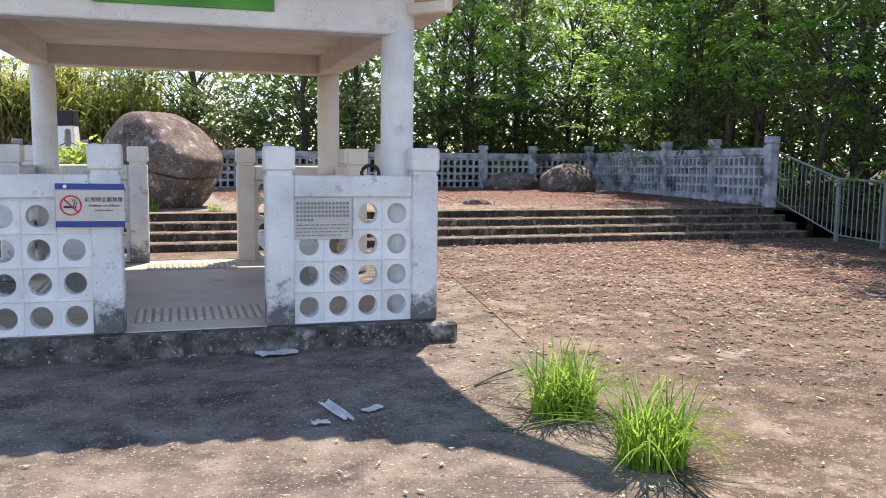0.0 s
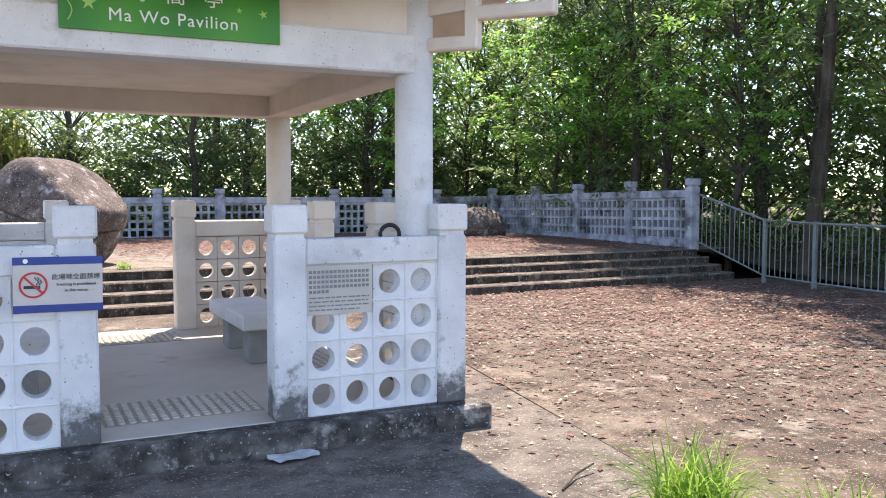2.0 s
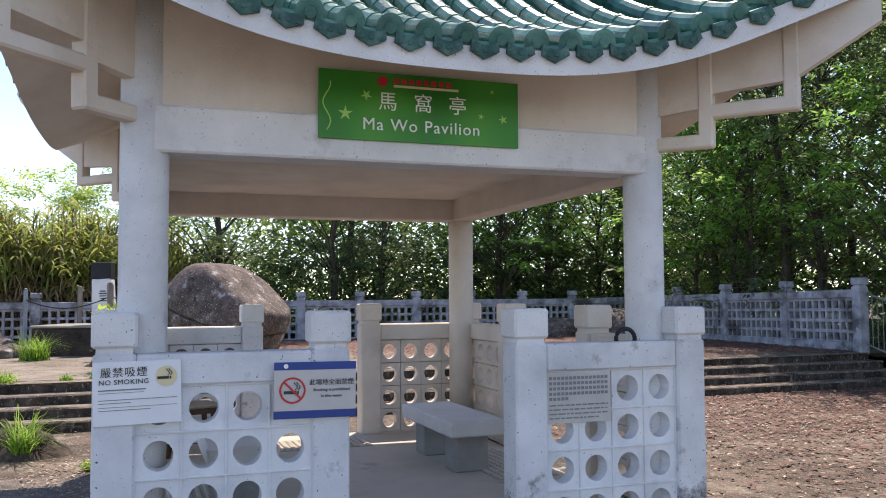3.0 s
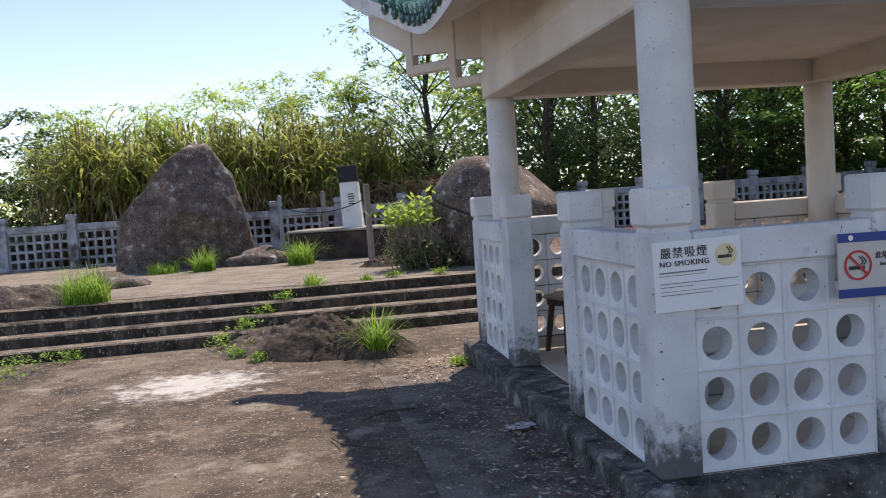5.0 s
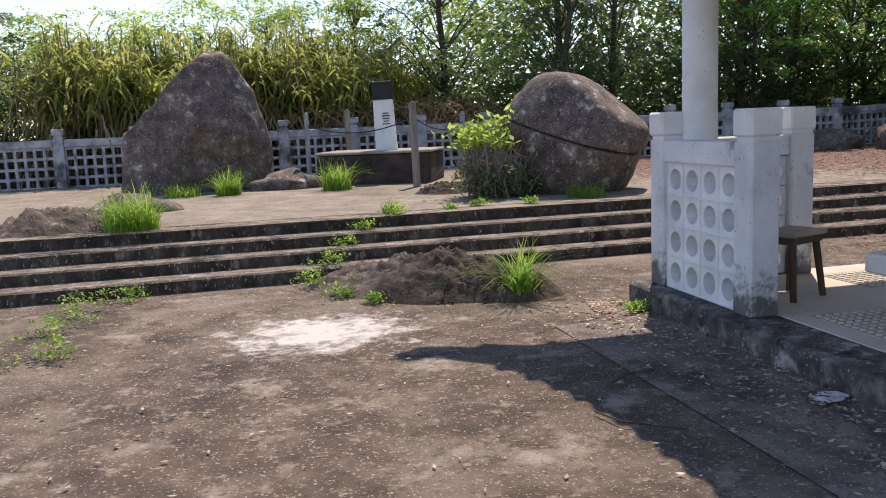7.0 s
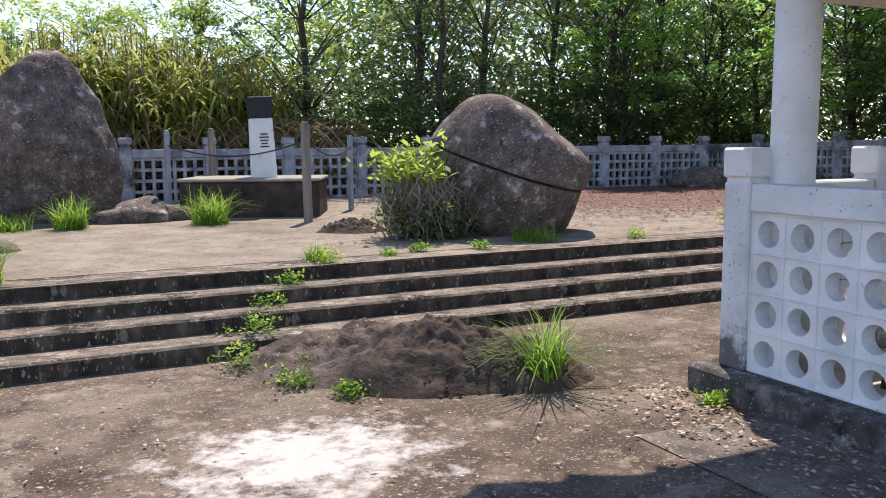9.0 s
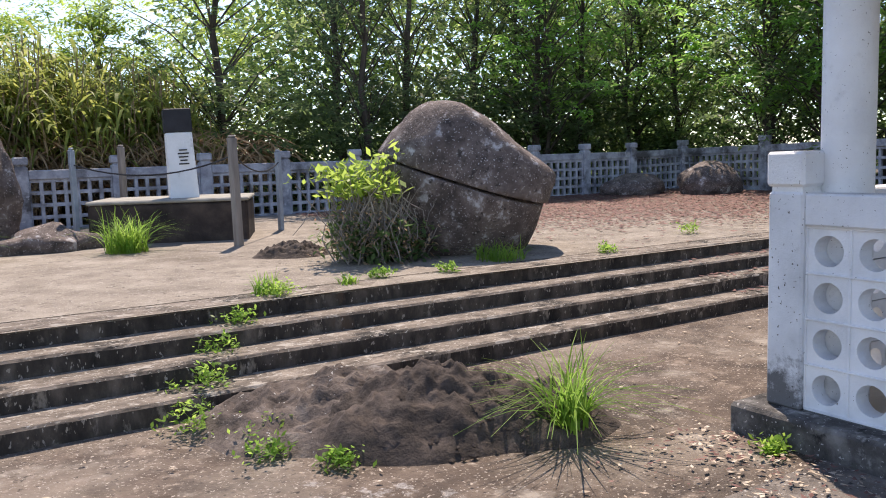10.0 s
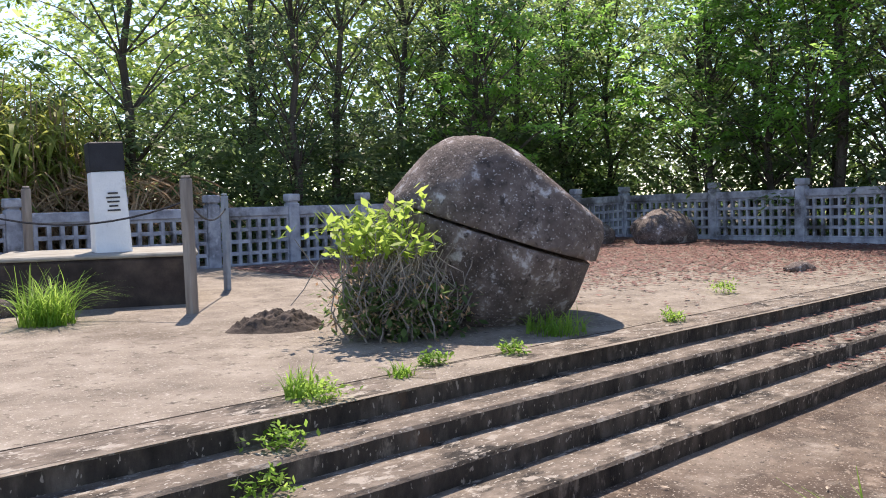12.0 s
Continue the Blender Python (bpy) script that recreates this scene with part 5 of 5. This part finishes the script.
def ring(r0, r1, n=40, squash=1.0):
    V = [(r * math.cos(2 * math.pi * k / n), r * math.sin(2 * math.pi * k / n) * squash, z) for z in (0, 0.002) for r in (r0, r1) for k in range(n)]
    Fc = []
    for k in range(n):
        j = (k + 1) % n
        Fc += [(2 * n + k, 3 * n + k, 3 * n + j, 2 * n + j), (n + k, n + j, 3 * n + j, 3 * n + k), (k, 2 * n + k, 2 * n + j, j)]
    return V, Fc


def leaf_mark(x, y, r, turn):
    """A small five-pointed maple-like leaf shape."""
    V = []
    for k in range(10):
        a = turn + 2 * math.pi * k / 10
        q = r if k % 2 == 0 else r * 0.35
        V.append((x + q * math.cos(a), y + q * math.sin(a), 0.0015))
    return V, [tuple(range(10))]


def smoke_mark(size):
    """A cigarette with two curls of smoke."""
    bm = bmesh.new()
    add_box(bm, (-0.5 * size, -0.12 * size, 0), (0.22 * size, 0.06 * size, 0.002))
    add_box(bm, (0.27 * size, -0.12 * size, 0), (0.36 * size, 0.06 * size, 0.002))
    for o in (0.0, 0.16):
        for k in range(6):
            a = k * 0.9
            x, y = (0.18 + o + 0.09 * math.sin(a)) * size, (0.14 + 0.075 * k) * size
            add_box(bm, (x - 0.03 * size, y - 0.04 * size, 0), (x + 0.03 * size, y + 0.04 * size, 0.002))
    return bm


def name_board():
    w, h = 1.20, 0.39
    b = tagged(new("name_board"), "green name board with white lettering on the pavilion beam", "sign")
    b.matrix_basis = PAV @ pose(0.14, by0 - 0.022, 2.60, 90, 0, 0)
    part("panel", box((-w / 2, -h / 2, -0.012), (w / 2, h / 2, 0.0), 0.002), M_SIGN_G, b)
    lift = lambda x, y: pose(x, y, 0.003)
    for ch, x in (("馬", -0.205), ("窩", 0.005), ("亭", 0.215)):
        part("lettering", letters(ch, 0.115, M_TXTW), None, b, lift(x, 0.025))
    part("lettering", letters("Ma Wo Pavilion", 0.098, M_TXTW, 0.003, 1.12), None, b, lift(0.0, -0.105))
    part("emblem", join_data([ring(0.0, 0.03)]), M_RED, b, lift(-0.235, 0.145))
    part("emblem", bars([(-0.17, -0.14, 0.152, 0.03), (-0.125, -0.095, 0.152, 0.03), (-0.08, -0.05, 0.152, 0.03), (-0.035, -0.005, 0.152, 0.03), (0.01, 0.04, 0.152, 0.03), (0.055, 0.085, 0.152, 0.03), (0.10, 0.13, 0.152, 0.03), (0.145, 0.175, 0.152, 0.03)]), M_RED, b, lift(0, 0), label="small red line of writing")
    part("emblem", bars([(-0.17, 0.22, 0.122, 0.014)]), M_YELLOW, b, lift(0, 0))
    part("leaf_motif", join_data([leaf_mark(-0.45, -0.05, 0.045, 0.3), leaf_mark(-0.33, 0.06, 0.035, 0.9), leaf_mark(0.36, -0.02, 0.02, 0.2), leaf_mark(0.5, -0.03, 0.03, 0.6), leaf_mark(0.43, 0.13, 0.015, 0)]), M_PALEGREEN, b, lift(0, 0))
    vine = [Vector((-0.555 + 0.022 * math.sin(k * 0.75), -0.15 + 0.025 * k, 0.004)) for k in range(12)]
    part("leaf_motif", tube_data(vine, 0.004, 5), M_PALEGREEN, b)


def no_smoking_board():
    b = tagged(new("no_smoking_sign"), "white no smoking sign with black lettering on the parapet post", "sign")
    b.matrix_basis = PAV @ pose(-1.375, PY0 - 0.014, 1.065, 90, 0, 0) @ pose(0, 0, 0, 0, 0, 1.2)
    part("panel", box((-0.205, -0.155, -0.006), (0.205, 0.155, 0.0), 0.002), M_SIGN_W, b)
    lift = lambda x, y: pose(x, y, 0.002)
    part("lettering", letters("嚴禁吸煙", 0.052, M_INK, 0.0015, 1.15), None, b, lift(-0.062, 0.10))
    part("lettering", letters("NO SMOKING", 0.034, M_INK, 0.002, 1.1), None, b, lift(-0.062, 0.055))
    part("badge", ring(0.0, 0.05), M_YELLOW, b, lift(0.135, 0.075))
    part("smoke_mark", smoke_mark(0.075), M_INK, b, pose(0.13, 0.07, 0.005))
    part("fine_print", bars([(-0.18, 0.04, 0.018, 0.006), (-0.18, 0.03, 0.004, 0.002), (-0.18, 0.185, -0.03, 0.003), (-0.18, -0.03, -0.045, 0.003), (-0.18, 0.185, -0.065, 0.002), (-0.18, 0.06, -0.08, 0.003)]), M_GREYINK, b, lift(0, 0))


def venue_board():
    b = tagged(new("notice_board"), "beige notice with blue bands and a red no smoking ring", "sign")
    b.matrix_basis = PAV @ pose(-0.50, PY0 - 0.030, 1.045, 90, 0, 0) @ pose(0, 0, 0, 0, 0, -0.5)
    part("panel", box((-0.215, -0.145, -0.012), (0.215, 0.145, 0.0), 0.003), M_SIGN_S, b)
    part("band", box((-0.2155, 0.105, -0.004), (0.2155, 0.1455, 0.0025), 0.001), M_SIGN_B, b)
    part("band", box((-0.2155, -0.1455, -0.004), (0.2155, -0.105, 0.0025), 0.001), M_SIGN_B, b)
    lift = lambda x, y: pose(x, y, 0.002)
    part("ring", ring(0.058, 0.068), M_RED, b, lift(-0.12, 0.0))
    part("ring", box((-0.06, -0.005, 0), (0.06, 0.005, 0.002), 0), M_RED, b, pose(-0.12, 0.0, 0.006, 0, 0, -45))
    part("smoke_mark", smoke_mark(0.09), M_INK, b, lift(-0.12, -0.008))
    part("lettering", letters("此場地全面禁煙", 0.034, M_INK, 0.0015), None, b, lift(0.085, 0.038))
    part("lettering", letters("Smoking is prohibited", 0.022, M_INK, 0.0015), None, b, lift(0.085, 0.0))
    part("lettering", letters("in this venue", 0.022, M_INK, 0.0015), None, b, lift(0.085, -0.032))
    part("band_badge", ring(0, 0.012), M_TXTW, b, pose(-0.155, 0.125, 0.0035))


def plaque():
    b = tagged(new("plaque"), "grey engraved notice plate fixed over the breeze blocks", "plaque")
    b.matrix_basis = PAV @ pose(1.065, PY0 + 0.018, 0.935, 90, 0, 0)
    part("plate", box((-0.21, -0.15, -0.008), (0.21, 0.15, 0.0), 0.002), M_PLAQUE, b)
    rows = []
    for j in range(5):
        for i in range(15 if j < 4 else 5):
            rows.append((-0.195 + i * 0.026, -0.195 + i * 0.026 + 0.019, 0.112 - j * 0.03, 0.018))
    for j, w in enumerate((0.385, 0.38, 0.38, 0.3)):
        x = -0.195
        r = random.Random(j)
        while x < -0.195 + w:
            q = r.uniform(0.015, 0.05)
            rows.append((x, min(x + q, 0.19), -0.045 - j * 0.025, 0.008))
            x += q + 0.008
    part("engraving", bars(rows), M_GREYINK, b, pose(0, 0, 0.001))


name_board()
no_smoking_board()
venue_board()
plaque()

# black hose loop on the parapet rail
loop = [Vector((0.065 * math.cos(a), 0, 0.062 * math.sin(a))) for a in np.linspace(-0.25, math.pi + 0.25, 16)]
tagged(part("hose_loop", tube_data(loop, 0.014, 8), M_BLACK, None, PAV @ pose(1.43, 6.20, ZR + 0.006), smooth=True), "black rubber loop on the parapet rail", "hose")


def dimple_mats():
    """Studded tactile strips inside the four openings."""
    for name, x0, x1, y0, y1 in (("tactile_strip", -0.30, 0.64, 6.42, 6.98), ("tactile_strip", -0.30, 0.64, 9.25, 9.80), ("tactile_strip", -1.22, -0.72, 7.5, 8.7), ("tactile_strip", 1.12, 1.62, 7.5, 8.7)):
        base = tagged(part(name, box((x0, y0, ZF + 0.004), (x1, y1, ZF + 0.012), 0.002), M_TACT), "grey-brown studded tactile paving in the pavilion opening", "paving", "tactile strips", "structure")
        nx, ny = int((x1 - x0) / 0.062), int((y1 - y0) / 0.062)
        data = [tube_data([(x0 + 0.035 + 0.062 * i, y0 + 0.035 + 0.062 * j, ZF + 0.011), (x0 + 0.035 + 0.062 * i, y0 + 0.035 + 0.062 * j, ZF + 0.021)], [0.023, 0.018], 8) for i in range(nx) for j in range(ny)]
        tagged(part("studs", join_data(data), M_STUD, base), kind="stuff")


M_STUD = material("pale_stud", [(0.52, 0.48, 0.41), (0.62, 0.58, 0.50)], scale=5, bump=0.1)
dimple_mats()


def scrap(x, y, sx, sy, turn, label):
    """A crumpled flat scrap of paper."""
    r = random.Random(int(x * 100))
    V = [(sx * (i / 5 - 0.5) * r.uniform(0.85, 1.1), sy * (j / 3 - 0.5) * r.uniform(0.8, 1.15), r.uniform(0.004, 0.016)) for j in range(4) for i in range(6)]
    Fc = [(j * 6 + i, j * 6 + i + 1, j * 6 + i + 7, j * 6 + i + 6) for j in range(3) for i in range(5)]
    me = mesh_of("paper_scrap", (V, Fc), M_PAPER)
    tagged(part("paper_scrap", me, None, None, pose(x, y, 0.008, 0, 0, turn)), label, "paper")


scrap(-1.84, 7.74, 0.20, 0.13, 20, "crumpled white paper scrap on the concrete")
scrap(0.66, 5.88, 0.28, 0.16, 10, "flat white paper scrap beside the plinth")
scrap(0.82, 4.45, 0.07, 0.36, 12, "torn strip of pale paper on the concrete")
scrap(0.70, 4.27, 0.10, 0.06, 0, "small scrap of pale paper on the concrete")
scrap(1.02, 4.43, 0.13, 0.06, 30, "small scrap of pale paper on the concrete")


def twig(pts, r, label):
    tagged(part("twig", tube_data([Vector(p) for p in pts], r, 6), M_BARK), label, "twig")


twig([(-2.78, 8.30, 0.015), (-2.6, 8.42, 0.03), (-2.40, 8.47, 0.02)], 0.008, "thin dark twig lying on the concrete")
twig([(-2.7, 7.6, 0.012), (-2.95, 7.75, 0.03), (-3.0, 7.95, 0.02)], 0.005, "thin dry twig lying on the concrete")
twig([(1.72, 4.72, 0.012), (1.9, 4.85, 0.03), (2.05, 4.9, 0.05)], 0.006, "dry twig beside the grass tuft")


def joint(x0, y0, x1, y1, z, w=0.012):
    d = math.hypot(x1 - x0, y1 - y0)
    m = pose(x0, y0, z, 0, 0, math.degrees(math.atan2(y1 - y0, x1 - x0)))
    tagged(part("joint", box((0, -w / 2, -0.01), (d, w / 2, 0.003), 0), M_RISER, None, m), "dark open joint in the concrete", "joint", kind="structure")


joint(-9.0, 13.58, 8.0, 13.58, TOP - 0.001, 0.007)

joint(1.45, -1.0, 3.12, 9.65, 0.003, 0.004)
